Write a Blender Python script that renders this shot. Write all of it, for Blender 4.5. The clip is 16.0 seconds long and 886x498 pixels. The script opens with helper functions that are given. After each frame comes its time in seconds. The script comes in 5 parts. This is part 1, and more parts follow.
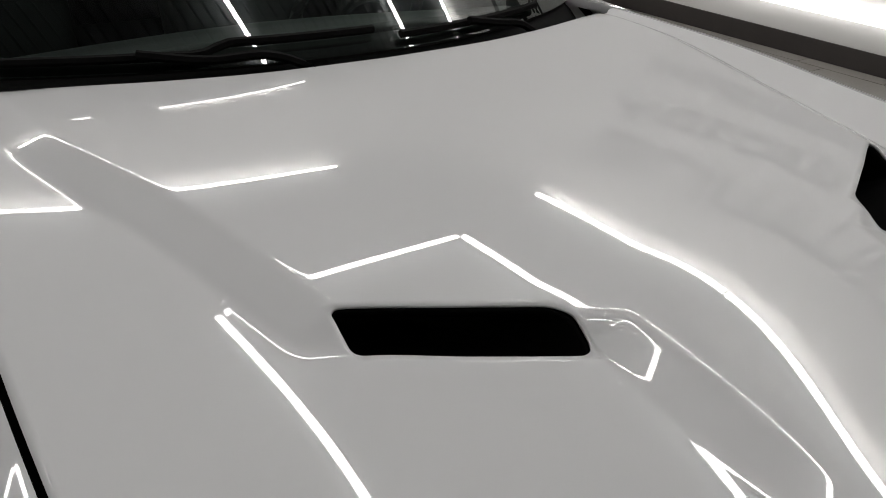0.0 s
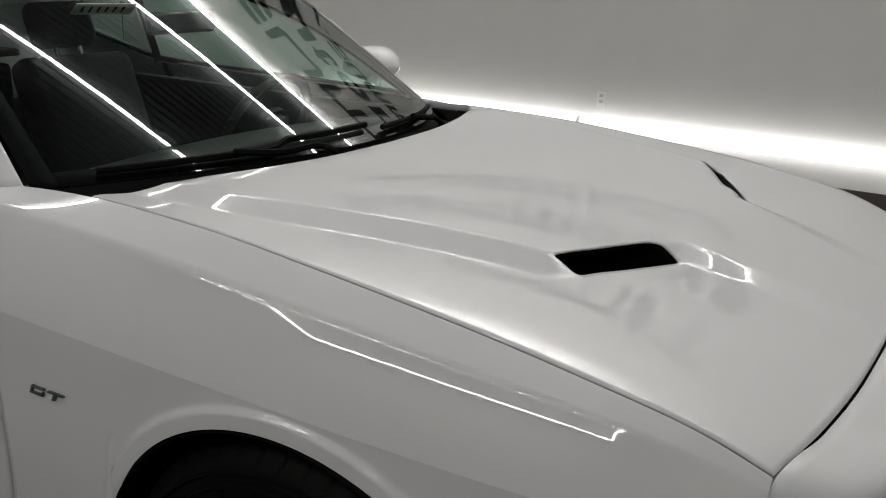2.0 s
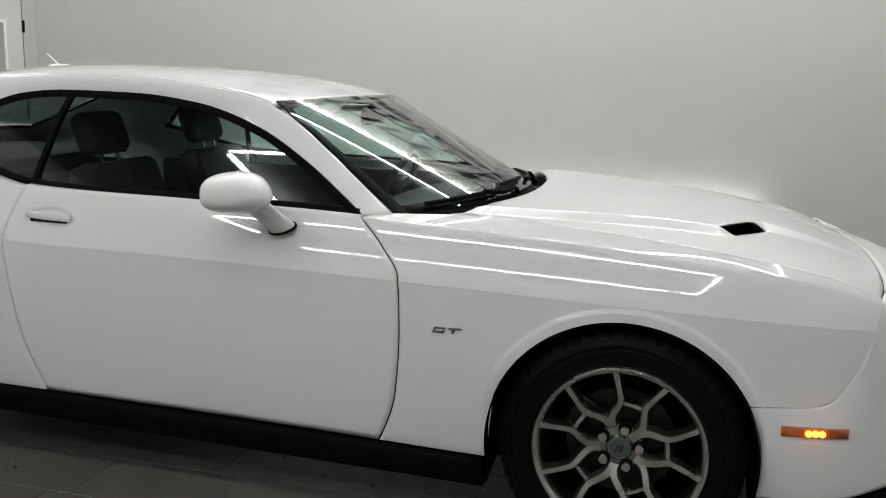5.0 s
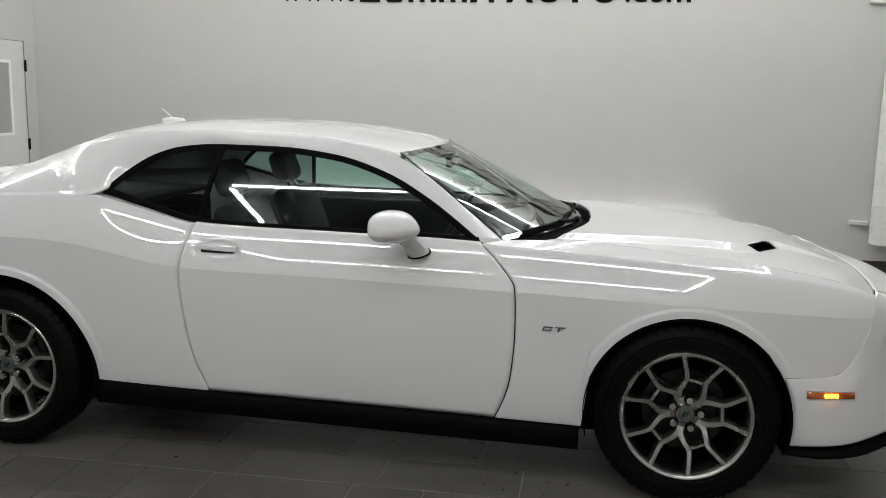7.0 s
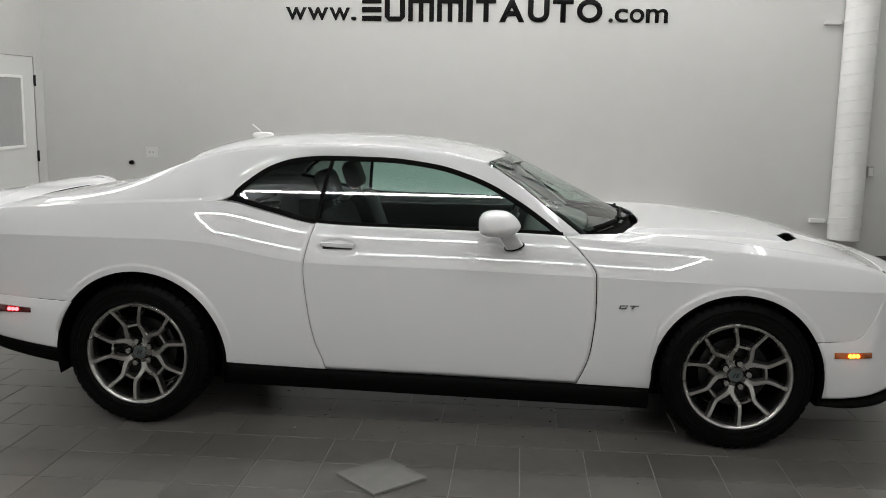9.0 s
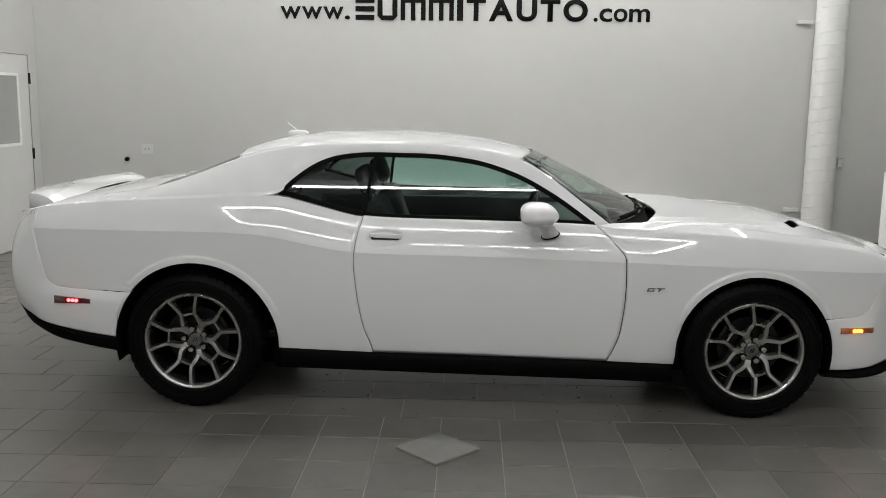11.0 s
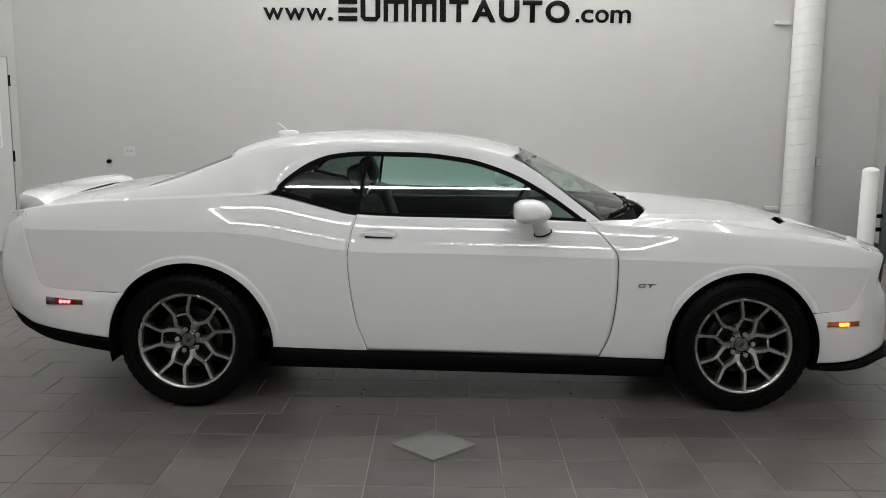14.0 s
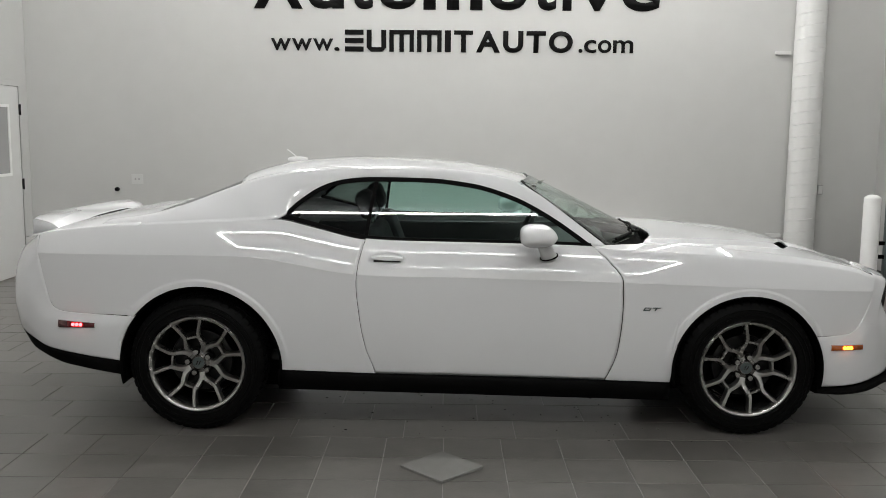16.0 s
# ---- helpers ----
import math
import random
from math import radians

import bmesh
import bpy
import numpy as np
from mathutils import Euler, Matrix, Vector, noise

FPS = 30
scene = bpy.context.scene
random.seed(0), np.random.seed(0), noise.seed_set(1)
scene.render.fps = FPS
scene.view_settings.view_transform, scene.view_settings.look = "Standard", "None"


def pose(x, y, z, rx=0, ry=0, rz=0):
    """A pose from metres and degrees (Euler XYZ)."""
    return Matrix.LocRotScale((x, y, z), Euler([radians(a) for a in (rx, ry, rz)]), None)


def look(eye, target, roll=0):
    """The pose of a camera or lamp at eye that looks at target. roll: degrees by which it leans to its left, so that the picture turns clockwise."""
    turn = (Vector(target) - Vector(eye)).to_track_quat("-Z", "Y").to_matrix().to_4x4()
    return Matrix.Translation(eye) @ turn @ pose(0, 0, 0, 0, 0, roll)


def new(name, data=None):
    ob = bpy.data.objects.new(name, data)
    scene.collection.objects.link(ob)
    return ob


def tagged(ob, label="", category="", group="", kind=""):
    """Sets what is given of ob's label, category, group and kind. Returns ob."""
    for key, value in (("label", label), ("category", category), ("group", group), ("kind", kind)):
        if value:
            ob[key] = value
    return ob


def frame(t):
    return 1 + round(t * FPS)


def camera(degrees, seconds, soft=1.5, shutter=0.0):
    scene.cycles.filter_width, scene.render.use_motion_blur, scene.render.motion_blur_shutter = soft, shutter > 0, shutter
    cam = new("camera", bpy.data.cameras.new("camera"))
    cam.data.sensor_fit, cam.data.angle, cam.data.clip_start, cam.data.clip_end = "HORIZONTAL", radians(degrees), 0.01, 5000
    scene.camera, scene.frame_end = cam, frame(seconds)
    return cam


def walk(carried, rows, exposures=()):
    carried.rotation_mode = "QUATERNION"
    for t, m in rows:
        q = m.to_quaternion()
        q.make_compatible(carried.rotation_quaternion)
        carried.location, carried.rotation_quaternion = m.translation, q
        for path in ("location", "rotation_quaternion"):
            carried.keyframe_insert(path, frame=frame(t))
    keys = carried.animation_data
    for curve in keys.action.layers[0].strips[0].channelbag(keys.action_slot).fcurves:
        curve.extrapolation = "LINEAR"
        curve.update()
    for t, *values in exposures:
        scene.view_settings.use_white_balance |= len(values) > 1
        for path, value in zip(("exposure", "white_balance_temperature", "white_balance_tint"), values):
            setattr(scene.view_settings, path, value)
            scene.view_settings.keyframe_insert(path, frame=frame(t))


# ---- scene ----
cam = camera(52.0, 16.0, soft=0.9)
PATH = [
    (0, (2.411, -0.875, 1.462), (0.991, 0.206, 0.559), 2.8),
    (0.5, (2.405, -1.131, 1.443), (1.14, 0.124, 0.535), 2.7),
    (1, (2.394, -1.371, 1.457), (1.258, 0.028, 0.588), 2.0),
    (1.5, (2.362, -1.627, 1.453), (1.338, -0.067, 0.733), 2.2),
    (2, (2.278, -1.862, 1.46), (1.345, -0.198, 0.857), 2.3),
    (2.5, (2.161, -2.117, 1.439), (1.293, -0.383, 0.947), 2.5),
    (3, (2.118, -2.391, 1.439), (1.328, -0.611, 0.982), 1.2),
    (3.5, (2.065, -2.728, 1.456), (1.358, -0.906, 1.028), 1.4),
    (4, (1.965, -2.952, 1.428), (1.302, -1.106, 1.033), 1.4),
    (4.2, (1.887, -3.052, 1.433), (1.259, -1.195, 1.037), 1.4),
    (6.3, (1.269, -4.084, 1.494), (0.89, -2.149, 1.161), 1.3),
    (6.5, (1.224, -4.16, 1.514), (0.856, -2.222, 1.185), 1.3),
    (7, (1.077, -4.417, 1.59), (0.755, -2.471, 1.256), 1.1),
    (7.5, (0.905, -4.633, 1.597), (0.63, -2.679, 1.272), 1.0),
    (8, (0.695, -4.781, 1.578), (0.461, -2.821, 1.261), 1.1),
    (8.5, (0.543, -4.927, 1.597), (0.347, -2.962, 1.281), 0.9),
    (9, (0.41, -5.181, 1.627), (0.248, -3.213, 1.312), 0.9),
    (9.5, (0.288, -5.322, 1.638), (0.153, -3.352, 1.319), 0.9),
    (10, (0.165, -5.394, 1.638), (0.057, -3.423, 1.316), 0.8),
    (12.5, (-0.14, -5.659, 1.677), (-0.148, -3.687, 1.345), 0.6),
    (13, (-0.118, -5.601, 1.666), (-0.126, -3.628, 1.334), 0.5),
    (13.5, (-0.099, -5.577, 1.658), (-0.106, -3.603, 1.334), 0.5),
    (14, (-0.114, -5.573, 1.635), (-0.117, -3.599, 1.313), 0.5),
    (14.5, (-0.118, -5.582, 1.626), (-0.123, -3.608, 1.309), 0.4),
    (15, (-0.135, -5.598, 1.639), (-0.139, -3.621, 1.335), 0.4),
    (15.5, (-0.134, -5.607, 1.624), (-0.142, -3.627, 1.344), 0.4),
    (16, (-0.14, -5.642, 1.611), (-0.149, -3.659, 1.355), 0.5),
]
walk(cam, [(t, look(eye, target, roll)) for t, eye, target, roll in PATH], [(0, 0.08, 6650, 12), (1, 0.09, 6650, 12), (1.5, 0.13, 6650, 11), (2, 0.33, 6650, 11), (2.5, 0.37, 6650, 11), (3, 0.52, 6700, 12), (3.5, 0.92, 6560, 10), (4, 1.12, 6560, 10), (7, 1.12, 6540, 10), (16, 1.12, 6540, 10)])

# ------------------------------------------------------------------ world and light
world = bpy.data.worlds.new("world")
world.use_nodes = True
world.node_tree.nodes["Background"].inputs[0].default_value = (0.5, 0.52, 0.55, 1)
world.node_tree.nodes["Background"].inputs[1].default_value = 0.0
scene.world = world
LAMP_POWER = 28.0
WALL_LAMP_POWER = 3.8

# ------------------------------------------------------------------ room numbers
XL, XR, YB, YF, ZC = -4.83, 4.65, 4.56, -8.8, 5.0


# ------------------------------------------------------------------ materials
def mat(name, color, rough=0.5, metal=0.0, coat=0.0, emit=None, power=0.0, vary=0.0, scale=8.0, bump=0.0, bump_scale=60.0,
        transmission=0.0, ior=1.5, piece=0.0, rough_vary=0.0, coat_rough=0.03):
    m = bpy.data.materials.new(name)
    m.use_nodes = True
    nt = m.node_tree
    b = nt.nodes["Principled BSDF"]
    b.inputs["Base Color"].default_value = (*color, 1)
    b.inputs["Roughness"].default_value = rough
    b.inputs["Metallic"].default_value = metal
    b.inputs["IOR"].default_value = ior
    b.inputs["Coat Weight"].default_value = coat
    b.inputs["Coat Roughness"].default_value = coat_rough
    b.inputs["Transmission Weight"].default_value = transmission
    if emit:
        b.inputs["Emission Color"].default_value = (*emit, 1)
        b.inputs["Emission Strength"].default_value = power
        m.cycles.emission_sampling = "FRONT"
    co = nt.nodes.new("ShaderNodeTexCoord")
    where = co.outputs["Object"]
    if piece:
        # each piece has its own stretch of the grain
        one = nt.nodes.new("ShaderNodeObjectInfo")
        far_off = nt.nodes.new("ShaderNodeVectorMath")
        far_off.operation = "MULTIPLY_ADD"
        far_off.inputs[1].default_value = (37.0, 53.0, 11.0)
        nt.links.new(one.outputs["Random"], far_off.inputs[0])
        nt.links.new(co.outputs["Object"], far_off.inputs[2])
        where = far_off.outputs[0]
    if vary or piece or rough_vary:
        n1 = nt.nodes.new("ShaderNodeTexNoise")
        n1.inputs["Scale"].default_value, n1.inputs["Detail"].default_value = scale, 8
        n2 = nt.nodes.new("ShaderNodeTexNoise")
        n2.inputs["Scale"].default_value, n2.inputs["Detail"].default_value = scale * 0.13, 4
        nt.links.new(where, n1.inputs["Vector"])
        nt.links.new(where, n2.inputs["Vector"])
        mean = nt.nodes.new("ShaderNodeMath")
        mean.operation = "ADD"
        nt.links.new(n1.outputs[0], mean.inputs[0])
        nt.links.new(n2.outputs[0], mean.inputs[1])
        span = nt.nodes.new("ShaderNodeMapRange")
        span.inputs["From Min"].default_value, span.inputs["From Max"].default_value = 0.6, 1.4
        span.inputs["To Min"].default_value, span.inputs["To Max"].default_value = 1 - vary, 1 + vary
        nt.links.new(mean.outputs[0], span.inputs["Value"])
        value = span.outputs[0]
        if piece:
            info = nt.nodes.new("ShaderNodeObjectInfo")
            each = nt.nodes.new("ShaderNodeMapRange")
            each.inputs["To Min"].default_value, each.inputs["To Max"].default_value = 1 - piece, 1 + piece
            nt.links.new(info.outputs["Random"], each.inputs["Value"])
            times = nt.nodes.new("ShaderNodeMath")
            times.operation = "MULTIPLY"
            nt.links.new(value, times.inputs[0])
            nt.links.new(each.outputs[0], times.inputs[1])
            value = times.outputs[0]
        mix = nt.nodes.new("ShaderNodeVectorMath")
        mix.operation = "SCALE"
        mix.inputs[0].default_value = color
        nt.links.new(value, mix.inputs["Scale"])
        nt.links.new(mix.outputs[0], b.inputs["Base Color"])
        if rough_vary:
            rr = nt.nodes.new("ShaderNodeMapRange")
            rr.inputs["From Min"].default_value, rr.inputs["From Max"].default_value = 0.6, 1.4
            rr.inputs["To Min"].default_value, rr.inputs["To Max"].default_value = rough - rough_vary, rough + rough_vary
            nt.links.new(mean.outputs[0], rr.inputs["Value"])
            nt.links.new(rr.outputs[0], b.inputs["Roughness"])
    if bump:
        n3 = nt.nodes.new("ShaderNodeTexNoise")
        n3.inputs["Scale"].default_value, n3.inputs["Detail"].default_value = bump_scale, 6
        nt.links.new(where, n3.inputs["Vector"])
        bp = nt.nodes.new("ShaderNodeBump")
        bp.inputs["Strength"].default_value, bp.inputs["Distance"].default_value = bump, 0.002
        nt.links.new(n3.outputs[0], bp.inputs["Height"])
        nt.links.new(bp.outputs[0], b.inputs["Normal"])
    return m


PAINT = mat("white_car_paint", (0.70, 0.703, 0.713), 0.35, coat=1.0, coat_rough=0.0)
PAINT.node_tree.nodes["Principled BSDF"].inputs["Specular IOR Level"].default_value = 0.0
PAINT.node_tree.nodes["Principled BSDF"].inputs["Coat IOR"].default_value = 1.6
WALL = mat("painted_wall", (0.492, 0.492, 0.480), 0.55, vary=0.03, scale=5, bump=0.12, bump_scale=240)
WHITE = mat("white_enamel", (0.80, 0.80, 0.79), 0.4, vary=0.02, bump=0.05)
CEIL = mat("dark_steel_deck", (0.07, 0.078, 0.08), 0.6, vary=0.2)
TILE = mat("slate_tile", (0.122, 0.115, 0.106), 0.33, vary=0.26, scale=11, bump=0.3, bump_scale=80, piece=0.085, rough_vary=0.05)
GROUT = mat("grout", (0.33, 0.32, 0.30), 0.8, vary=0.2, scale=30, bump=0.3)
BLACK = mat("black_plastic", (0.0025, 0.0025, 0.0025), 0.6, vary=0.1, bump=0.1, bump_scale=300, ior=1.13)
GLOSSB = mat("gloss_black", (0.006, 0.006, 0.006), 0.12, coat=0.5)
COWL = mat("cowl_plastic", (0.004, 0.004, 0.004), 0.8, vary=0.15, bump=0.4, bump_scale=500, ior=1.18)
RUBBER = mat("tyre_rubber", (0.0035, 0.0035, 0.0035), 0.5, vary=0.25, scale=20, bump=0.2, bump_scale=150, ior=1.15)
ALLOY = mat("grey_alloy", (0.47, 0.465, 0.45), 0.28, metal=1.0, vary=0.06, rough_vary=0.05)
# the alloy again, darker: shade deep in the wheel put into its colour
BARREL = mat("shaded_alloy", (0.27, 0.265, 0.255), 0.27, metal=1.0, vary=0.1)
STEEL = mat("brake_steel", (0.033, 0.033, 0.033), 0.4, metal=1.0, vary=0.15)
CHROME = mat("chrome", (0.50, 0.50, 0.49), 0.16, metal=1.0)
BADGE = mat("badge_grey", (0.13, 0.16, 0.16), 0.3, metal=0.8)
CLOTH = mat("dark_seat_cloth", (0.016, 0.016, 0.017), 0.85, vary=0.2, bump=0.3, bump_scale=200)
TRIM = mat("cabin_trim", (0.022, 0.022, 0.023), 0.65, vary=0.1, bump=0.2, bump_scale=400)
LETTER = mat("black_sign_letters", (0.006, 0.006, 0.006), 0.85, ior=1.2)
BASEB = mat("dark_skirting", (0.035, 0.030, 0.028), 0.5, vary=0.1)
LED = mat("led_tube", (0.9, 0.9, 0.9), 0.4, emit=(1.0, 0.995, 0.975), power=LAMP_POWER)
WLED = mat("wall_led_tube", (0.9, 0.9, 0.9), 0.4, emit=(1.0, 0.99, 0.98), power=WALL_LAMP_POWER)
AMBER = mat("amber_lens", (0.42, 0.09, 0.008), 0.15, coat=1)
AMBERL = mat("amber_bulb", (1, 0.4, 0.05), 0.3, emit=(1.0, 0.27, 0.015), power=6)
RED = mat("red_lens", (0.09, 0.004, 0.006), 0.15, coat=1)
REDL = mat("red_bulb", (1, 0.05, 0.05), 0.3, emit=(1.0, 0.035, 0.04), power=8)
PIPE = mat("white_pipe_paint", (0.60, 0.60, 0.59), 0.5, vary=0.03, bump=0.1)
SOCKET = mat("grey_socket", (0.36, 0.36, 0.35), 0.5)
DOORPAINT = mat("pale_grey_door_paint", (0.60, 0.60, 0.59), 0.45, vary=0.02, bump=0.05)
PLATE = mat("outlet_plastic", (0.56, 0.56, 0.55), 0.45)
PAPER = mat("paper", (0.62, 0.64, 0.60), 0.6)
WATER = mat("water_drop", (0.02, 0.02, 0.02), 0.02, transmission=0.6, ior=1.33)
FROST = mat("wired_glass", (0.34, 0.34, 0.34), 0.25, vary=0.08, scale=3)


def glass(name, tint, clear):
    """Thin tinted glass: what passes is tinted, what is mirrored grows from the share clear, seen straight on, to all at a glancing angle."""
    m = bpy.data.materials.new(name)
    m.use_nodes = True
    nt = m.node_tree
    nt.nodes.remove(nt.nodes["Principled BSDF"])
    out = nt.nodes["Material Output"]
    t = nt.nodes.new("ShaderNodeBsdfTransparent")
    t.inputs[0].default_value = (*tint, 1)
    g = nt.nodes.new("ShaderNodeBsdfGlossy")
    g.inputs["Roughness"].default_value = 0.0
    facing = nt.nodes.new("ShaderNodeLayerWeight")
    facing.inputs["Blend"].default_value = 0.5
    power = nt.nodes.new("ShaderNodeMath")
    power.operation = "POWER"
    power.inputs[1].default_value = 5.0
    f = nt.nodes.new("ShaderNodeMath")
    f.operation = "MULTIPLY_ADD"
    f.inputs[1].default_value, f.inputs[2].default_value = 1 - clear, clear
    nt.links.new(facing.outputs["Facing"], power.inputs[0])
    nt.links.new(power.outputs[0], f.inputs[0])
    mx = nt.nodes.new("ShaderNodeMixShader")
    nt.links.new(f.outputs[0], mx.inputs[0])
    nt.links.new(t.outputs[0], mx.inputs[1])
    nt.links.new(g.outputs[0], mx.inputs[2])
    nt.links.new(mx.outputs[0], out.inputs[0])
    return m


GLASS = glass("green_tinted_glass", (0.62, 0.79, 0.74), 0.07)
SHIELD = glass("windshield_glass", (0.66, 0.80, 0.73), 0.11)
PRIVACY = glass("privacy_glass", (0.33, 0.40, 0.38), 0.07)


# ------------------------------------------------------------------ mesh helpers
def mesh_from(name, verts, faces, material, smooth=True, angle=35):
    me = bpy.data.meshes.new(name)
    me.from_pydata([tuple(map(float, v)) for v in verts], [], faces)
    me.materials.append(material)
    if smooth:
        me.shade_smooth()
        if angle:
            me.set_sharp_from_angle(angle=radians(angle))
    me.update()
    return me


def thing(name, label, category, group="", kind="", at=(0, 0, 0)):
    ob = new(name)
    ob.location = at
    ob.empty_display_size = 0.1
    return tagged(ob, label, category, group, kind)


def hang(name, me, parent, label=""):
    ob = new(name, me)
    if parent:
        ob.parent = parent
    if label:
        tagged(ob, label)
    return ob


def part(name, bm, material, parent, label="", smooth=False):
    me = bpy.data.meshes.new(name)
    bm.to_mesh(me)
    bm.free()
    me.materials.append(material)
    if smooth:
        me.shade_smooth()
        me.set_sharp_from_angle(angle=radians(40))
    return hang(name, me, parent, label)


def box_bm(x0, x1, y0, y1, z0, z1, bevel=0.0, segments=2, m=None):
    bm = bmesh.new()
    bmesh.ops.create_cube(bm, size=1)
    for v in bm.verts:
        v.co = Vector(((x0 + x1) / 2 + v.co.x * (x1 - x0), (y0 + y1) / 2 + v.co.y * (y1 - y0), (z0 + z1) / 2 + v.co.z * (z1 - z0)))
    if bevel:
        bmesh.ops.bevel(bm, geom=bm.edges[:], offset=bevel, segments=segments, profile=0.5, affect="EDGES")
    if m:
        bm.transform(m)
    return bm


def cyl_bm(r, depth, seg=24, r2=None, m=None, bevel=0.0):
    bm = bmesh.new()
    bmesh.ops.create_cone(bm, cap_ends=True, segments=seg, radius1=r, radius2=r if r2 is None else r2, depth=depth)
    if bevel:
        bmesh.ops.bevel(bm, geom=[e for e in bm.edges if abs(e.verts[0].co.z - e.verts[1].co.z) < 1e-6], offset=bevel, segments=2, affect="EDGES")
    if m:
        bm.transform(m)
    return bm


def curve(*pts):
    """A smooth function of one number through points (x, y)."""
    pts = sorted(pts)
    xs, ys = np.array([p[0] for p in pts], float), np.array([p[1] for p in pts], float)
    h = np.diff(xs)
    d = np.diff(ys) / h
    k = np.zeros(len(xs))
    k[0], k[-1] = d[0], d[-1]
    for i in range(1, len(xs) - 1):
        k[i] = 0 if d[i - 1] * d[i] <= 0 else (h[i - 1] + h[i]) / (h[i - 1] / d[i] + h[i] / d[i - 1])

    lx, ly, lk = xs.tolist(), ys.tolist(), k.tolist()

    def f(x):
        if isinstance(x, (float, int)):
            x = float(x)
            if x <= lx[0]:
                return ly[0] + (x - lx[0]) * lk[0]
            if x >= lx[-1]:
                return ly[-1] + (x - lx[-1]) * lk[-1]
            i = 0
            while lx[i + 1] < x:
                i += 1
            w = lx[i + 1] - lx[i]
            t = (x - lx[i]) / w
            u = 1 - t
            return (1 + 2 * t) * u * u * ly[i] + t * u * u * w * lk[i] + t * t * (3 - 2 * t) * ly[i + 1] - t * t * u * w * lk[i + 1]
        x = np.asarray(x, float)
        i = np.clip(np.searchsorted(xs, x) - 1, 0, len(h) - 1)
        t = np.clip((x - xs[i]) / h[i], 0, 1)
        out = (2 * t**3 - 3 * t**2 + 1) * ys[i] + (t**3 - 2 * t**2 + t) * h[i] * k[i] + (3 * t**2 - 2 * t**3) * ys[i + 1] + (t**3 - t**2) * h[i] * k[i + 1]
        return out + np.where(x < xs[0], (x - xs[0]) * k[0], 0) + np.where(x > xs[-1], (x - xs[-1]) * k[-1], 0)
    return f


def fair(f, a, b, width):
    """The function f, smoothed over about that width between a and b, so that reflections run evenly along it."""
    step = width / 40
    xs = np.arange(a - 4 * width, b + 4 * width, step)
    kern = np.exp(-0.5 * (np.arange(-120, 121) / 40) ** 2)
    kern /= kern.sum()
    ys = np.convolve(f(np.concatenate([xs[0] + step * np.arange(-120, 0), xs, xs[-1] + step * np.arange(1, 121)])), kern, mode="valid")
    table, first, last = ys.tolist(), float(xs[0]), len(xs) - 2

    def g(x):
        if isinstance(x, (float, int)):
            q = (x - first) / step
            i = min(max(int(q), 0), last)
            return table[i] + (table[i + 1] - table[i]) * (q - i)
        q = (np.asarray(x, float) - first) / step
        i = np.clip(q.astype(int), 0, last)
        return ys[i] + (ys[i + 1] - ys[i]) * (q - i)
    return g


def ramp(t, e=0.16):
    """From 0 to 1 at an even slope, with narrow rounded ends."""
    t = min(max(t, 0.0), 1.0)
    k = 1 / (1 - e)
    return k * t * t / (2 * e) if t < e else 1 - k * (1 - t) ** 2 / (2 * e) if t > 1 - e else k * (t - e / 2)


def path3(pts, n, ease=None):
    """n points along a smooth way through the given points."""
    p = np.array(pts, float)
    s = np.r_[0, np.cumsum(np.maximum(np.linalg.norm(np.diff(p, axis=0), axis=1), 1e-6) ** 0.75)]
    s /= s[-1]
    u = np.linspace(0, 1, n) if ease is None else ease
    t = np.zeros_like(p)
    t[1:-1] = (p[2:] - p[:-2]) / (s[2:] - s[:-2])[:, None]
    t[0], t[-1] = (p[1] - p[0]) / (s[1] - s[0]), (p[-1] - p[-2]) / (s[-1] - s[-2])
    i = np.clip(np.searchsorted(s, u, side="right") - 1, 0, len(p) - 2)
    h = (s[i + 1] - s[i])[:, None]
    a = ((u - s[i])[:, None]) / h
    return (2 * a**3 - 3 * a**2 + 1) * p[i] + (a**3 - 2 * a**2 + a) * h * t[i] + (3 * a**2 - 2 * a**3) * p[i + 1] + (a**3 - a**2) * h * t[i + 1]


def loft(curves, n, m):
    """A grid (m rows across the curves, n points along them)."""
    c = np.array([path3(k, n) for k in curves])
    return np.array([path3(c[:, j], m) for j in range(n)]).transpose(1, 0, 2)


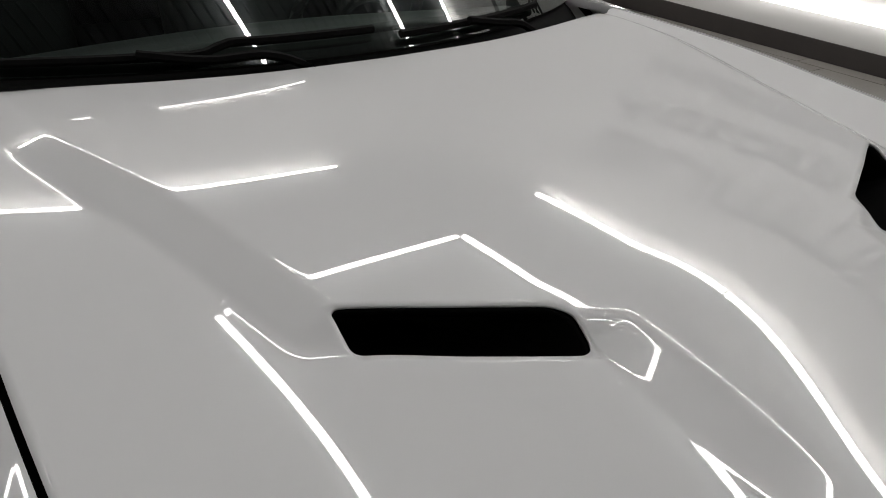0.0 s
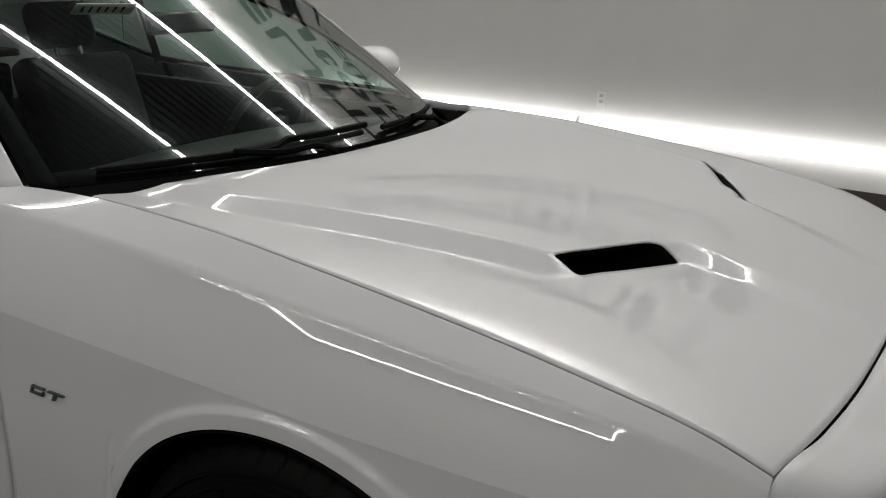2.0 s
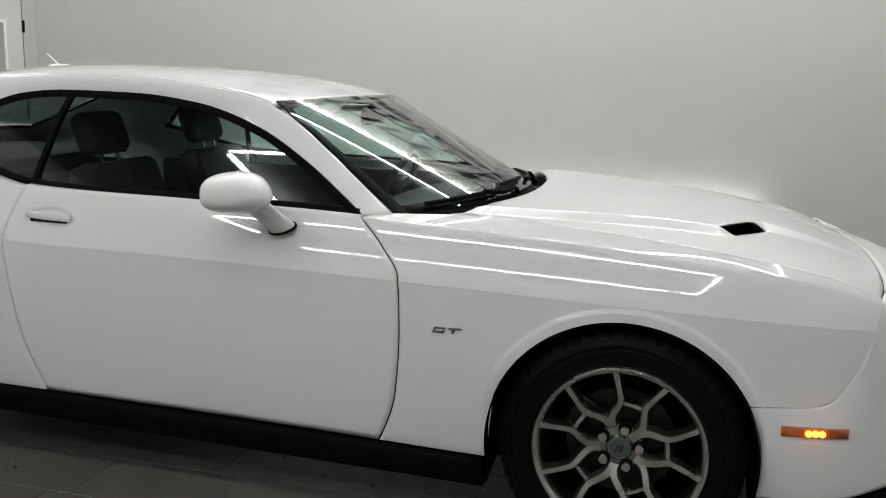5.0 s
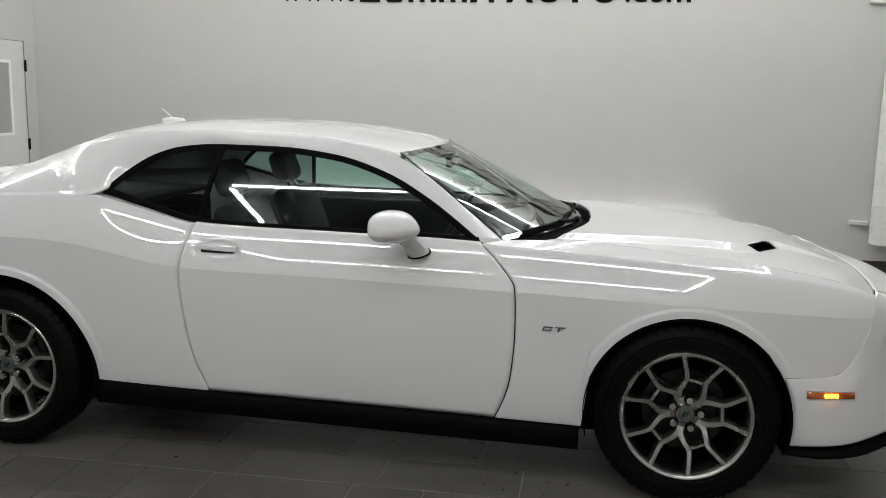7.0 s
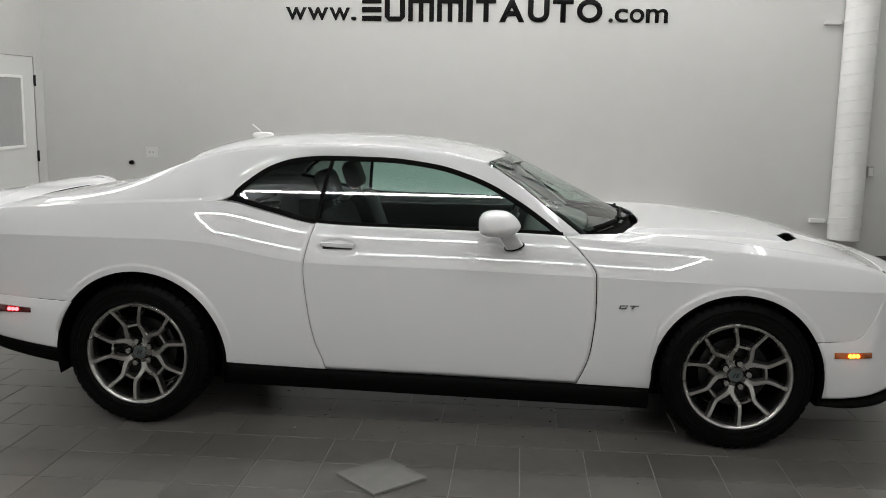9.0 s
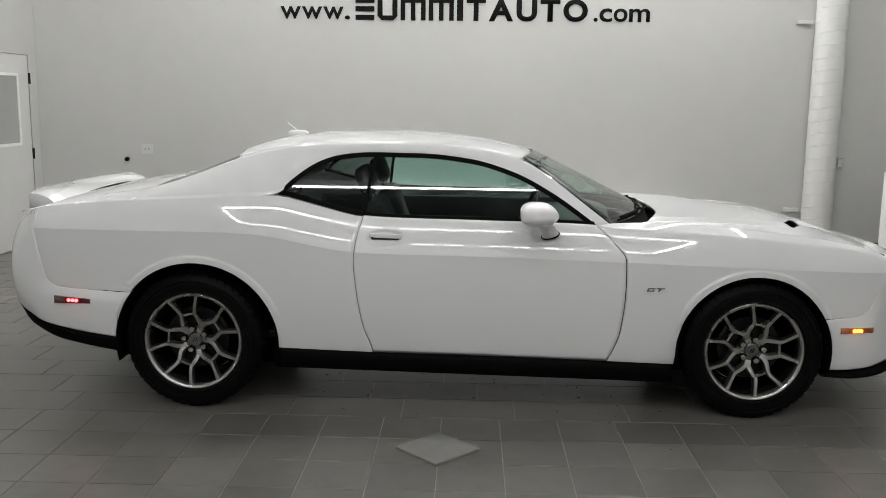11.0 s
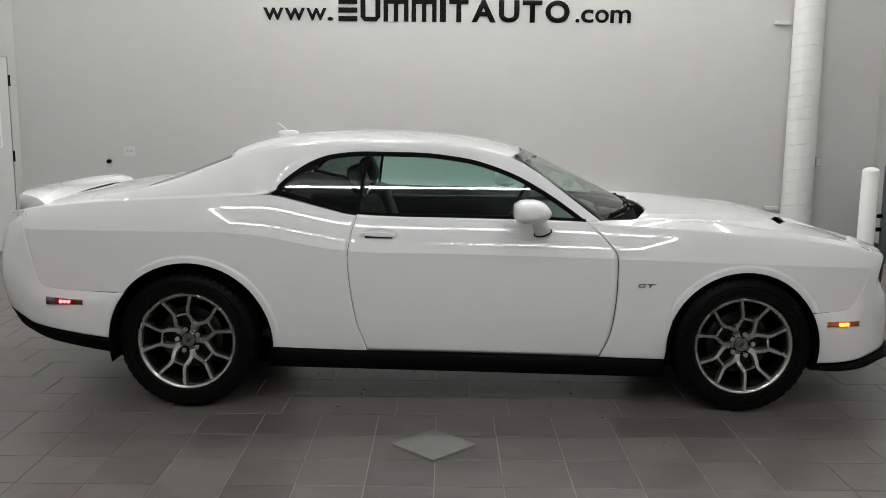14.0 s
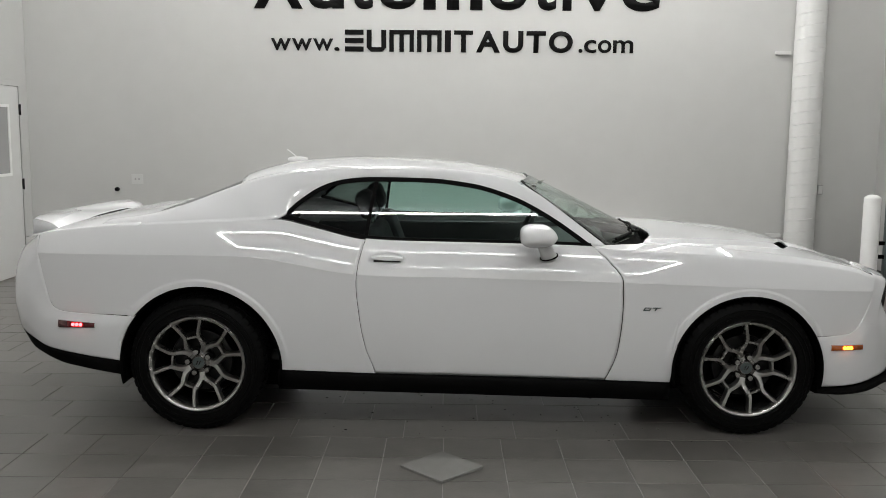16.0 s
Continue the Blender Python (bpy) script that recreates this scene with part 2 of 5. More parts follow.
def sheet(name, P, material, parent, label="", side=1, hole=None, thick=0.0, out=(0, 0, 0.6), angle=40, crease=()):
    """A grid of points as one mesh. side -1: the near flank, +1: its mirror. thick: the panel's thickness, inwards."""
    P = np.array(P, float)
    n, m = P.shape[:2]
    if side > 0:
        P = P * (1, -1, 1)
    idx = np.arange(n * m).reshape(n, m)
    faces = []
    for i in range(n - 1):
        for j in range(m - 1):
            if hole is not None and hole(i, j):
                continue
            faces.append([int(idx[i, j]), int(idx[i, j + 1]), int(idx[i + 1, j + 1]), int(idx[i + 1, j])])
    V = P.reshape(-1, 3)
    mid = faces[len(faces) // 2]
    nrm = np.cross(V[mid[1]] - V[mid[0]], V[mid[2]] - V[mid[0]])
    c = V[mid].mean(0)
    o = np.array(out, float)
    if np.dot(nrm, c - o) < 0:
        faces = [f[::-1] for f in faces]
    me = mesh_from(name, V, faces, material, angle=angle)
    bm = bmesh.new()
    bm.from_mesh(me)
    for e in bm.edges:
        a, b = e.verts[0].index % m, e.verts[1].index % m
        if a == b and a in crease:
            e.smooth = False
    bmesh.ops.remove_doubles(bm, verts=bm.verts, dist=1e-5)
    loose = [v for v in bm.verts if not v.link_faces]
    bmesh.ops.delete(bm, geom=loose, context="VERTS")
    bm.to_mesh(me)
    bm.free()
    ob = hang(name, me, parent, label)
    if thick:
        s = ob.modifiers.new("thickness", "SOLIDIFY")
        s.thickness, s.offset, s.use_even_offset = thick, -1, False
    return ob


def ribbon_tube(name, pts, r, material, parent, label="", seg=8, closed=False):
    """A round bar along points."""
    p = np.array(pts, float)
    n = len(p)
    V, F = [], []
    for i in range(n):
        a, b = p[(i - 1) % n if closed else max(i - 1, 0)], p[(i + 1) % n if closed else min(i + 1, n - 1)]
        t = Vector(b - a).normalized()
        u = t.cross(Vector((0.3, 0.2, 1))).normalized()
        w = t.cross(u)
        for k in range(seg):
            g = 2 * math.pi * k / seg
            V.append(Vector(p[i]) + r * (math.cos(g) * u + math.sin(g) * w))
    for i in range(n if closed else n - 1):
        for k in range(seg):
            j = (i + 1) % n
            F.append([i * seg + k, i * seg + (k + 1) % seg, j * seg + (k + 1) % seg, j * seg + k])
    if not closed:
        F += [list(range(seg))[::-1], [(n - 1) * seg + k for k in range(seg)]]
    return hang(name, mesh_from(name, V, F, material), parent, label)


def lathe(name, prof, material, parent, seg=64, label="", angle=35):
    """A profile (radius, along) turned round the y axis."""
    V, F = [], []
    m = len(prof)
    for i in range(seg):
        a = 2 * math.pi * i / seg
        for r, y in prof:
            V.append((r * math.cos(a), y, r * math.sin(a)))
    for i in range(seg):
        for j in range(m - 1):
            k = (i + 1) % seg
            F.append([i * m + j, i * m + j + 1, k * m + j + 1, k * m + j])
    return hang(name, mesh_from(name, V, F, material, angle=angle), parent, label)

# ------------------------------------------------------------------ the room
def structure(name, bm, material, label):
    ob = part(name, bm, material, None)
    return tagged(ob, label, name.split("_")[0], kind="structure")


structure("wall_back", box_bm(XL - 0.2, XR + 0.2, YB, YB + 0.2, 0, ZC), WALL, "smooth light grey painted wall behind the car")
structure("wall_right", box_bm(XR, XR + 0.2, YF, YB, 0, ZC), WALL, "light grey painted side wall")
structure("wall_front", box_bm(XL - 0.2, XR + 0.2, YF - 0.2, YF, 0, ZC), WALL, "light grey painted wall facing the car")
# left wall with the door's opening
DY0, DY1, DZ = 3.42, 4.37, 2.06
bm = box_bm(XL - 0.2, XL, YF, DY0, 0, ZC)
for b in (box_bm(XL - 0.2, XL, DY1, YB, 0, ZC), box_bm(XL - 0.2, XL, DY0, DY1, DZ, ZC)):
    me = bpy.data.meshes.new("piece")
    b.to_mesh(me)
    bm.from_mesh(me)
    bpy.data.meshes.remove(me)
structure("wall_left", bm, WALL, "light grey painted side wall with a doorway")
# ribbed ceiling: one mesh
V, F = [], []
for k in range(int((YB - YF) / 0.15) + 2):
    y = YF - 0.1 + 0.15 * k
    for dy, z in ((0, 0), (0.055, 0), (0.075, 0.04), (0.13, 0.04)):
        V += [(XL - 0.1, y + dy, ZC + z), (XR + 0.1, y + dy, ZC + z)]
for i in range(len(V) // 2 - 1):
    F.append([2 * i, 2 * i + 2, 2 * i + 3, 2 * i + 1])
ceil = tagged(hang("ceiling", mesh_from("ceiling", V, F, CEIL, smooth=False), None), "dark ribbed steel deck ceiling", "ceiling", kind="structure")
s = ceil.modifiers.new("thickness", "SOLIDIFY")
s.thickness, s.offset = 0.05, 1
structure("floor", box_bm(XL - 0.2, XR + 0.2, YF - 0.2, YB + 0.2, -0.2, -0.004), GROUT, "dark grey stone tile floor with pale joints")
FLOOR = bpy.data.objects["floor"]
structure("baseboard_back", box_bm(XL, XR, YB - 0.012, YB - 0.001, 0, 0.13, 0.003), BASEB, "dark brown skirting board along the wall")
structure("baseboard_left", box_bm(XL + 0.001, XL + 0.012, YF, DY0 - 0.05, 0, 0.13, 0.003), BASEB, "dark brown skirting board along the wall")
structure("baseboard_right", box_bm(XR - 0.012, XR - 0.001, YF, YB - 0.012, 0, 0.13, 0.003), BASEB, "dark brown skirting board along the wall")

# ------------------------------------------------------------------ lamps
def led_tube(x0, y0, x1, y1, z, r=0.02, name="led_tube", group="ceiling lamps", material=None, label="long white LED tube lamp hung under the ceiling"):
    t = thing(name, label, "lamp", group, at=((x0 + x1) / 2, (y0 + y1) / 2, z))
    L = math.hypot(x1 - x0, y1 - y0)
    ang = math.degrees(math.atan2(y1 - y0, x1 - x0))
    part("tube", cyl_bm(r, L - 0.03, 10, m=pose(0, 0, 0, 0, 0, ang) @ pose(0, 0, 0, 0, 90, 0)), material or LED, t, "glowing white tube", True)
    for e in (-1, 1):
        part("end_cap", cyl_bm(r * 1.1, 0.014, 12, m=pose(0, 0, 0, 0, 0, ang) @ pose(e * (L / 2 - 0.007), 0, 0, 0, 90, 0)), WHITE, t, "", True)
    return t


LZ = 4.85


def tube_row(x0, x1, y):
    """Two tubes end to end along the car, on thin rods from the ceiling."""
    mid = (x0 + x1) / 2
    for a, b in ((x0, mid - 0.006), (mid + 0.006, x1)):
        t = led_tube(a, y, b, y, LZ, 0.030)
        for k in (-0.7, 0.7):
            part("rod", cyl_bm(0.004, ZC - LZ, 6, m=pose(k, 0, (ZC - LZ) / 2)), BLACK, t)


def tube_end(x, y0, y1):
    t = led_tube(x, y0, x, y1, LZ, 0.030)
    for k in (-0.6, 0.6):
        part("rod", cyl_bm(0.004, ZC - LZ, 6, m=pose(0, k, (ZC - LZ) / 2)), BLACK, t)


tube_row(-2.6, 3.6, YB - 0.10)
for x0, x1, y0, y1 in ((-2.1, 3.15, 0.9, 3.2), (-2.5, 2.7, -7.1, -4.05)):
    tube_row(x0, x1, y0)
    tube_row(x0, x1, y1)
    tube_end(x0 - 0.02, y0 + 0.04, y1 - 0.04)
    tube_end(x1 + 0.02, y0 + 0.04, y1 - 0.04)
tube_end(XL + 0.15, -1.6, 0.8)
tube_end(XL + 0.15, 0.9, 3.3)
for x0, x1 in ((-2.56, -0.172), (-0.168, 2.22)):
    t = led_tube(x0, YB - 0.06, x1, YB - 0.06, 0.35, 0.05, "wall_light", "tubes along the wall", WLED, "bright white tube lamp low on the wall")
    for k in (-0.8, 0.8):
        part("bracket", box_bm(k - 0.02, k + 0.02, 0.03, 0.06, -0.03, 0.03, 0.003), WHITE, t)

# ------------------------------------------------------------------ the car: lines of the body (near flank, y mirrored for the other)
car = thing("car", "glossy white two-door muscle coupe parked on the tile floor", "car")
z_line = curve((-2.4, 0.955), (-1.6, 0.96), (-1.25, 0.958), (-1.02, 0.935), (-0.81, 0.89), (-0.62, 0.862), (0, 0.85), (0.78, 0.832), (1.4, 0.812), (2.0, 0.79), (2.2, 0.78))
z_low = curve((-1.95, 0.385), (-1.88, 0.38), (-1.03, 0.332), (0.73, 0.29), (1.02, 0.282), (1.87, 0.262), (2.2, 0.26))
z_top = curve((-2.4, 1.035), (-2.28, 1.06), (-2.0, 1.09), (-1.56, 1.118), (-1.2, 1.135), (-1.03, 1.143), (-0.91, 1.116), (-0.74, 1.072), (-0.60, 1.040), (-0.5, 1.032),
              (0, 1.022), (0.63, 1.008), (0.8, 0.997), (1.23, 0.972), (1.47, 0.953), (1.75, 0.927), (1.91, 0.91), (2.05, 0.885), (2.16, 0.850))
w_line = curve((-2.45, 0.83), (-2.3, 0.885), (-2.0, 0.93), (-1.47, 0.955), (-1.0, 0.95), (-0.6, 0.935), (0, 0.925), (0.8, 0.928), (1.1, 0.925), (1.47, 0.918), (1.85, 0.898), (2.0, 0.878), (2.12, 0.848), (2.2, 0.815))
gap_y = curve((0.6, 0.815), (0.66, 0.775), (0.75, 0.757), (0.9, 0.755), (1.2, 0.765), (1.5, 0.778), (1.75, 0.788), (1.95, 0.790), (2.16, 0.781))
gap_z = curve((0.6, 1.008), (0.75, 1.012), (0.9, 1.018), (1.2, 1.010), (1.47, 0.987), (1.75, 0.957), (1.95, 0.924), (2.07, 0.900), (2.16, 0.862))
z_line, w_line = fair(z_line, -2.5, 2.25, 0.07), fair(w_line, -2.5, 2.25, 0.07)
z_top = fair(z_top, -2.5, 2.25, 0.035)


def w_top(x):
    """Half the body's width at its top edge: the flank leans in more and more above the crease."""
    return w_line(x) - 0.463 * (z_top(x) - z_line(x))



gap_y, gap_z = fair(gap_y, 0.6, 2.25, 0.05), fair(gap_z, 0.6, 2.25, 0.05)
WHEELS = ((1.473, 1.470, 0.403), (-1.473, -1.452, 0.433))
ARCH_Z, TYRE = 0.362, 0.366
GAP = 0.0017
NLOW = 46


def smooth01(t):
    t = min(max(t, 0.0), 1.0)
    return t * t * (3 - 2 * t)


def flank(x, z):
    """Half the body's width at x, z."""
    x, z = float(x), float(z)
    zl, zb, zt, w, wt = z_line(x), z_low(x), z_top(x), w_line(x), w_top(x)
    if z <= zl:
        s = (z - zb) / (zl - zb)
        q = 1 - min(max(s, 0), 1)
        y = w - 0.030 * q - 0.030 * q * q * q - 0.05 * min(max(-s, 0), 0.1)
    else:
        t = min((z - zl) / max(zt - zl, 0.02), 1.0)
        y = w - (w - wt) * (0.54 * t + 0.46 * t**2)
    dish = ((x + 0.455) / 0.105) ** 2 + ((z - 0.934) / 0.043) ** 2
    if dish < 1:
        y -= 0.013 * smooth01((1 - dish) / 0.5)
    for _, cx, r in WHEELS:
        d = math.hypot(x - cx, z - ARCH_Z)
        if d < r + 0.06:
            y += 0.010 * smooth01((r + 0.040 - d) / 0.014) * smooth01((z - 0.36) / 0.25)
    return y


def arch_low(x):
    x = float(x)
    z = z_low(x)
    for _, cx, r in WHEELS:
        d = abs(x - cx)
        if d < r:
            z = max(z, ARCH_Z + math.sqrt(r * r - d * d))
    return z


def spread(knots, step):
    """Numbers from knot to knot, about a step apart, closer at knots given as a pair (x, 1)."""
    out = []
    for (a, ca), (b, cb) in zip(knots, knots[1:]):
        n = max(3, int((b - a) / step))
        t = np.linspace(0, 1, n, endpoint=False)
        if ca and cb:
            t = (1 - np.cos(t * math.pi)) / 2
        elif ca:
            t = t**2
        elif cb:
            t = 1 - (1 - t)**2
        out += list(a + (b - a) * t)
    return np.array(out + [knots[-1][0]])


door_rear = curve((0.28, -0.515), (0.33, -0.525), (0.46, -0.57), (0.64, -0.603), (0.82, -0.618), (0.91, -0.608), (1.05, -0.572), (1.1, -0.56))
door_front = curve((0.28, 0.71), (0.30, 0.72), (0.47, 0.777), (0.68, 0.793), (0.84, 0.788), (0.93, 0.725), (1.01, 0.640), (1.05, 0.60))


def flank_panel(xs_left, xs_right, us, low, high, rows_low=26, rows_high=16):
    """Points of a flank panel between two upright edges."""
    P = []
    vs = np.r_[np.linspace(0, 1, rows_low, endpoint=False), np.linspace(1, 2, rows_high)]
    for u in us.tolist():
        col = []
        for v in vs.tolist():
            z = 0.7
            for _ in range(8):
                x = xs_left(z) * (1 - u) + xs_right(z) * u
                lo, hi = float(low(x)), float(high(x))
                mid = min(max(float(z_line(x)), lo + 0.02 * (hi - lo)), hi - 0.02 * (hi - lo))
                z = lo + (mid - lo) * v if v <= 1 else mid + (hi - mid) * (v - 1)
            col.append((x, -float(flank(x, z)), z))
        P.append(col)
    return np.array(P)


# ---- doors
def roll_in(P, dy=0.016, dz=0.006):
    """Adds a rounded edge that turns in at the top of a panel."""
    last = P[:, -1:, :]
    return np.concatenate([P, last + (0, dy * 0.5, dz * 0.8), last + (0, dy * 1.6, dz)], 1)


Pdoor = roll_in(flank_panel(lambda z: door_rear(z) + 0.8 * GAP, lambda z: door_front(z) - 1.5 * GAP, np.r_[np.linspace(0, 0.035, 6, endpoint=False), np.linspace(0.035, 0.22, 44, endpoint=False), np.linspace(0.22, 1, 56)], z_low, z_top, 26, 26))
# ---- fenders
fender_low = curve((1.9, 0.546), (2.0, 0.552), (2.05, 0.575), (2.10, 0.65), (2.13, 0.73), (2.155, 0.835), (2.162, 0.855))


def fend_low(x):
    x = float(x)
    return min(fender_low(x), z_top(x) - 0.004) if x > 1.86 else max(arch_low(x), 0.546 if x > 1.82 else 0)


cx, r = WHEELS[0][1], WHEELS[0][2]
xs = spread([(0.75, 0), (cx - r, 0), (cx, 1), (cx + r, 1), (2.0, 0), (2.158, 1)], 0.012)
us = (xs - xs[0]) / (xs[-1] - xs[0])


def fen_left(z):
    return float(door_front(z)) + 1.5 * GAP


P = []
for x0 in xs.tolist():
    col = []
    f = min(max((x0 - 0.75) / (cx - r - 0.75), 0), 1)
    for v in np.r_[np.linspace(0, 1, NLOW, endpoint=False) ** 1.5, np.linspace(1, 2, 14)].tolist():
        z = 0.7
        for _ in range(8):
            x = x0 if f >= 1 else fen_left(z) * (1 - f) + (cx - r) * f
            lo, hi = float(fend_low(x)), float(z_top(x))
            mid = min(max(float(z_line(x)), lo + 0.02 * (hi - lo)), hi - 0.02 * (hi - lo))
            z = lo + (mid - lo) * v if v <= 1 else mid + (hi - mid) * (v - 1)
        col.append((x, -float(flank(x, z)), z))
    # the top, from the crease to the hood's gap
    x = col[-1][0]
    y0, z0, y1, z1 = -col[-1][1], col[-1][2], float(gap_y(x)) + 2.3 * GAP, float(gap_z(x))
    for k in range(1, 9):
        s = k / 8
        col.append((x, -(y0 + (y1 - y0) * s), z0 + (z1 - z0) * (s + 0.12 * s * (1 - s))))
    col.append((x, -y1 + 0.003, z1 - 0.02))
    P.append(col)
Pfend = np.array(P)
# ---- quarter panels
quarter_low = curve((-2.31, 0.95), (-2.285, 0.81), (-2.255, 0.69), (-2.21, 0.652), (-2.15, 0.644), (-1.85, 0.632))


def quart_low(x):
    x = float(x)
    return quarter_low(x) if x < -1.88 else arch_low(x)


cxr, rr = WHEELS[1][1], WHEELS[1][2]
xs = spread([(-2.312, 1), (-2.2, 0), (cxr - rr, 0), (cxr, 1), (cxr + rr, 1), (-0.55, 0)], 0.012)
P = []
for x0 in xs.tolist():
    col = []
    f = min(max((x0 - (cxr + rr)) / (-0.55 - (cxr + rr)), 0), 1)
    for v in np.r_[np.linspace(0, 1, NLOW, endpoint=False) ** 1.5, np.linspace(1, 2, 16)].tolist():
        z = 0.7
        for _ in range(8):
            x = x0 if f <= 0 else (float(door_rear(z)) - 0.8 * GAP) * f + (cxr + rr) * (1 - f)
            lo = max(float(arch_low(x)) if x0 > cxr - rr else 0, quarter_low(x) if x < -1.6 else 0)
            hi = float(z_top(x))
            mid = min(max(float(z_line(x)), lo + 0.02 * (hi - lo)), hi - 0.02 * (hi - lo))
            z = lo + (mid - lo) * v if v <= 1 else mid + (hi - mid) * (v - 1)
        col.append((x, -float(flank(x, z)), z))
    P.append(col)
Pquart = roll_in(np.array(P), 0.030, -0.002)


# ---- greenhouse
def y_glass(z):
    """Half width of the side windows' surface."""
    return 0.828 - 0.43 * (z - 1.01) - 0.22 * (z - 1.01) ** 2


DLO_TOP = curve((-1.035, 1.148), (-1.0, 1.182), (-0.94, 1.235), (-0.81, 1.315), (-0.72, 1.342), (-0.54, 1.358), (-0.27, 1.355), (-0.02, 1.33), (0.22, 1.262), (0.41, 1.165), (0.56, 1.065), (0.635, 1.010))
def DLO_LOW(x):
    return z_top(float(x)) + 0.001



inner = [(x, -float(y_glass(DLO_TOP(x))), float(DLO_TOP(x))) for x in (0.635, 0.50, 0.36, 0.22, 0.07, -0.1, -0.27, -0.54, -0.72, -0.84, -0.94, -0.995)]
inner += [(-1.045, -0.800, 1.150), (-1.10, -float(w_top(-1.10)) + 0.012, float(z_top(-1.10)) + 0.002)]
inner += [(x, -float(w_top(x)), float(z_top(x))) for x in (-1.2, -1.45, -1.7, -1.9, -2.0)]
outer = [(0.722, -0.765, 1.006), (0.582, -0.728, 1.112), (0.424, -0.688, 1.232), (0.259, -0.648, 1.350), (0.02, -0.635, 1.390), (-0.2, -0.630, 1.409), (-0.5, -0.627, 1.416),
         (-0.8, -0.622, 1.408), (-1.0, -0.620, 1.390), (-1.15, -0.620, 1.364), (-1.28, -0.626, 1.322), (-1.42, -0.640, 1.264), (-1.55, -0.658, 1.212), (-1.68, -0.678, 1.170), (-1.80, -0.698, 1.143), (-1.97, -0.735, 1.126)]


def even(line, width):
    """A line of points, smoothed along its length; its ends stay."""
    q = np.pad(line, ((3 * width, 3 * width), (0, 0)), mode="reflect", reflect_type="odd")
    k = np.exp(-0.5 * (np.arange(-3 * width, 3 * width + 1) / width) ** 2)
    return np.stack([np.convolve(q[:, i], k / k.sum(), mode="valid") for i in range(3)], 1)


IN, OUT = even(path3(inner, 110), 2), even(path3(outer, 110), 5)
P = [IN]
shelf = np.array([(0, 0.068 * smooth01((-1.0 - q[0]) / 0.25), 0.004 * smooth01((-1.0 - q[0]) / 0.2)) for q in IN.tolist()])
swell = np.array([0.008 + 0.006 * smooth01((-0.80 - q[0]) / 0.35) * smooth01((q[0] + 2.0) / 0.6) for q in IN.tolist()])
for k in range(18):
    s = k / 17
    row = (IN + shelf) * (1 - s) + OUT * s
    row = row + np.array([0, -1, 0.8]) * (swell * 4 * s * (1 - s) * (0.5 + 0.5 * np.clip(np.linspace(-0.2, 2.2, 110), 0, 1)))[:, None]
    P.append(row)
Ppillar = np.array(P)
roof_z = curve((0.37, 1.345), (0.33, 1.360), (0.20, 1.394), (-0.02, 1.427), (-0.29, 1.450), (-0.64, 1.458), (-1.01, 1.436), (-1.19, 1.405), (-1.34, 1.352))
# roof: rows from the near rail over the middle to the far rail
ROOF_IN = OUT[(OUT[:, 0] < 0.263) & (OUT[:, 0] > -1.285)]
roof_z = fair(roof_z, -1.4, 0.36, 0.07)
P = []
for p in ROOF_IN:
    f = (p[0] - 0.259) / (-1.28 - 0.259)
    xm = 0.343 + (-1.33 - 0.343) * f
    col = []
    for v in np.linspace(-1, 1, 41):
        x = xm + (p[0] - xm) * v * v
        zm = float(roof_z(xm))
        z = zm + (p[2] - zm) * abs(v) ** 3.0
        col.append((x, p[1] * -v, z))
    P.append(col)
Proof = np.array(P)[:, ::-1]
# windshield and rear window
def shield(v, w):
    """The windshield: v from top to bottom, w from side to side, -1 to 1."""
    top = np.array((0.346 - SHIELD_TOP * w * w, 0.642 * w, 1.358 - 0.008 * w * w))
    low = np.array((1.018 - SHIELD_LOW * w * w, 0.757 * w, 1.028 - 0.024 * w * w))
    return top * (1 - v) + low * v + np.array((0.45, 0, 0.89)) * 0.016 * v * (1 - v)


SHIELD_TOP, SHIELD_LOW = 0.086, 0.285
Pshield = np.array([[shield(v, w) for w in np.linspace(-1, 1, 61).tolist()] for v in np.linspace(0, 1, 33).tolist()])
rtop = [(-1.285, -0.600, 1.306), (-1.33, -0.33, 1.320), (-1.345, 0, 1.325), (-1.33, 0.33, 1.320), (-1.285, 0.600, 1.306)]
rbot = [(-1.80, -0.680, 1.125), (-1.86, -0.35, 1.126), (-1.88, 0, 1.126), (-1.86, 0.35, 1.126), (-1.80, 0.680, 1.125)]
rmid = [((a[0] + b[0]) / 2, (a[1] + b[1]) / 2, (a[2] + b[2]) / 2 - 0.006) for a, b in zip(rtop, rbot)]
Prear = loft([rtop, rmid, rbot], 31, 15)

# ---- hood
rear_x = curve((0, 1.070), (0.2, 1.062), (0.4, 1.032), (0.6, 0.972), (0.76, 0.895))
front_x = curve((0, 2.245), (0.2, 2.237), (0.4, 2.222), (0.6, 2.195), (0.78, 2.158))
mouth_a = curve((0, 1.92), (0.15, 1.885), (0.27, 1.83), (0.38, 1.776), (0.49, 1.722), (0.6, 1.69), (0.78, 1.66))
mouth_b = curve((0, 1.97), (0.15, 1.94), (0.28, 1.885), (0.39, 1.83), (0.49, 1.776), (0.6, 1.745), (0.78, 1.715))
mid_z = curve((0.88, 1.007), (1.03, 1.010), (1.17, 1.010), (1.41, 1.007), (1.66, 0.989), (1.94, 0.947), (2.11, 0.905), (2.2, 0.877), (2.25, 0.862))
bulge_y = curve((0.9, 0.66), (1.1, 0.655), (1.3, 0.61), (1.5, 0.555), (1.72, 0.515))
mid_z, bulge_y = fair(mid_z, 0.85, 2.3, 0.07), fair(bulge_y, 0.85, 2.0, 0.05)
OUTER, INNER = 0.492, 0.270


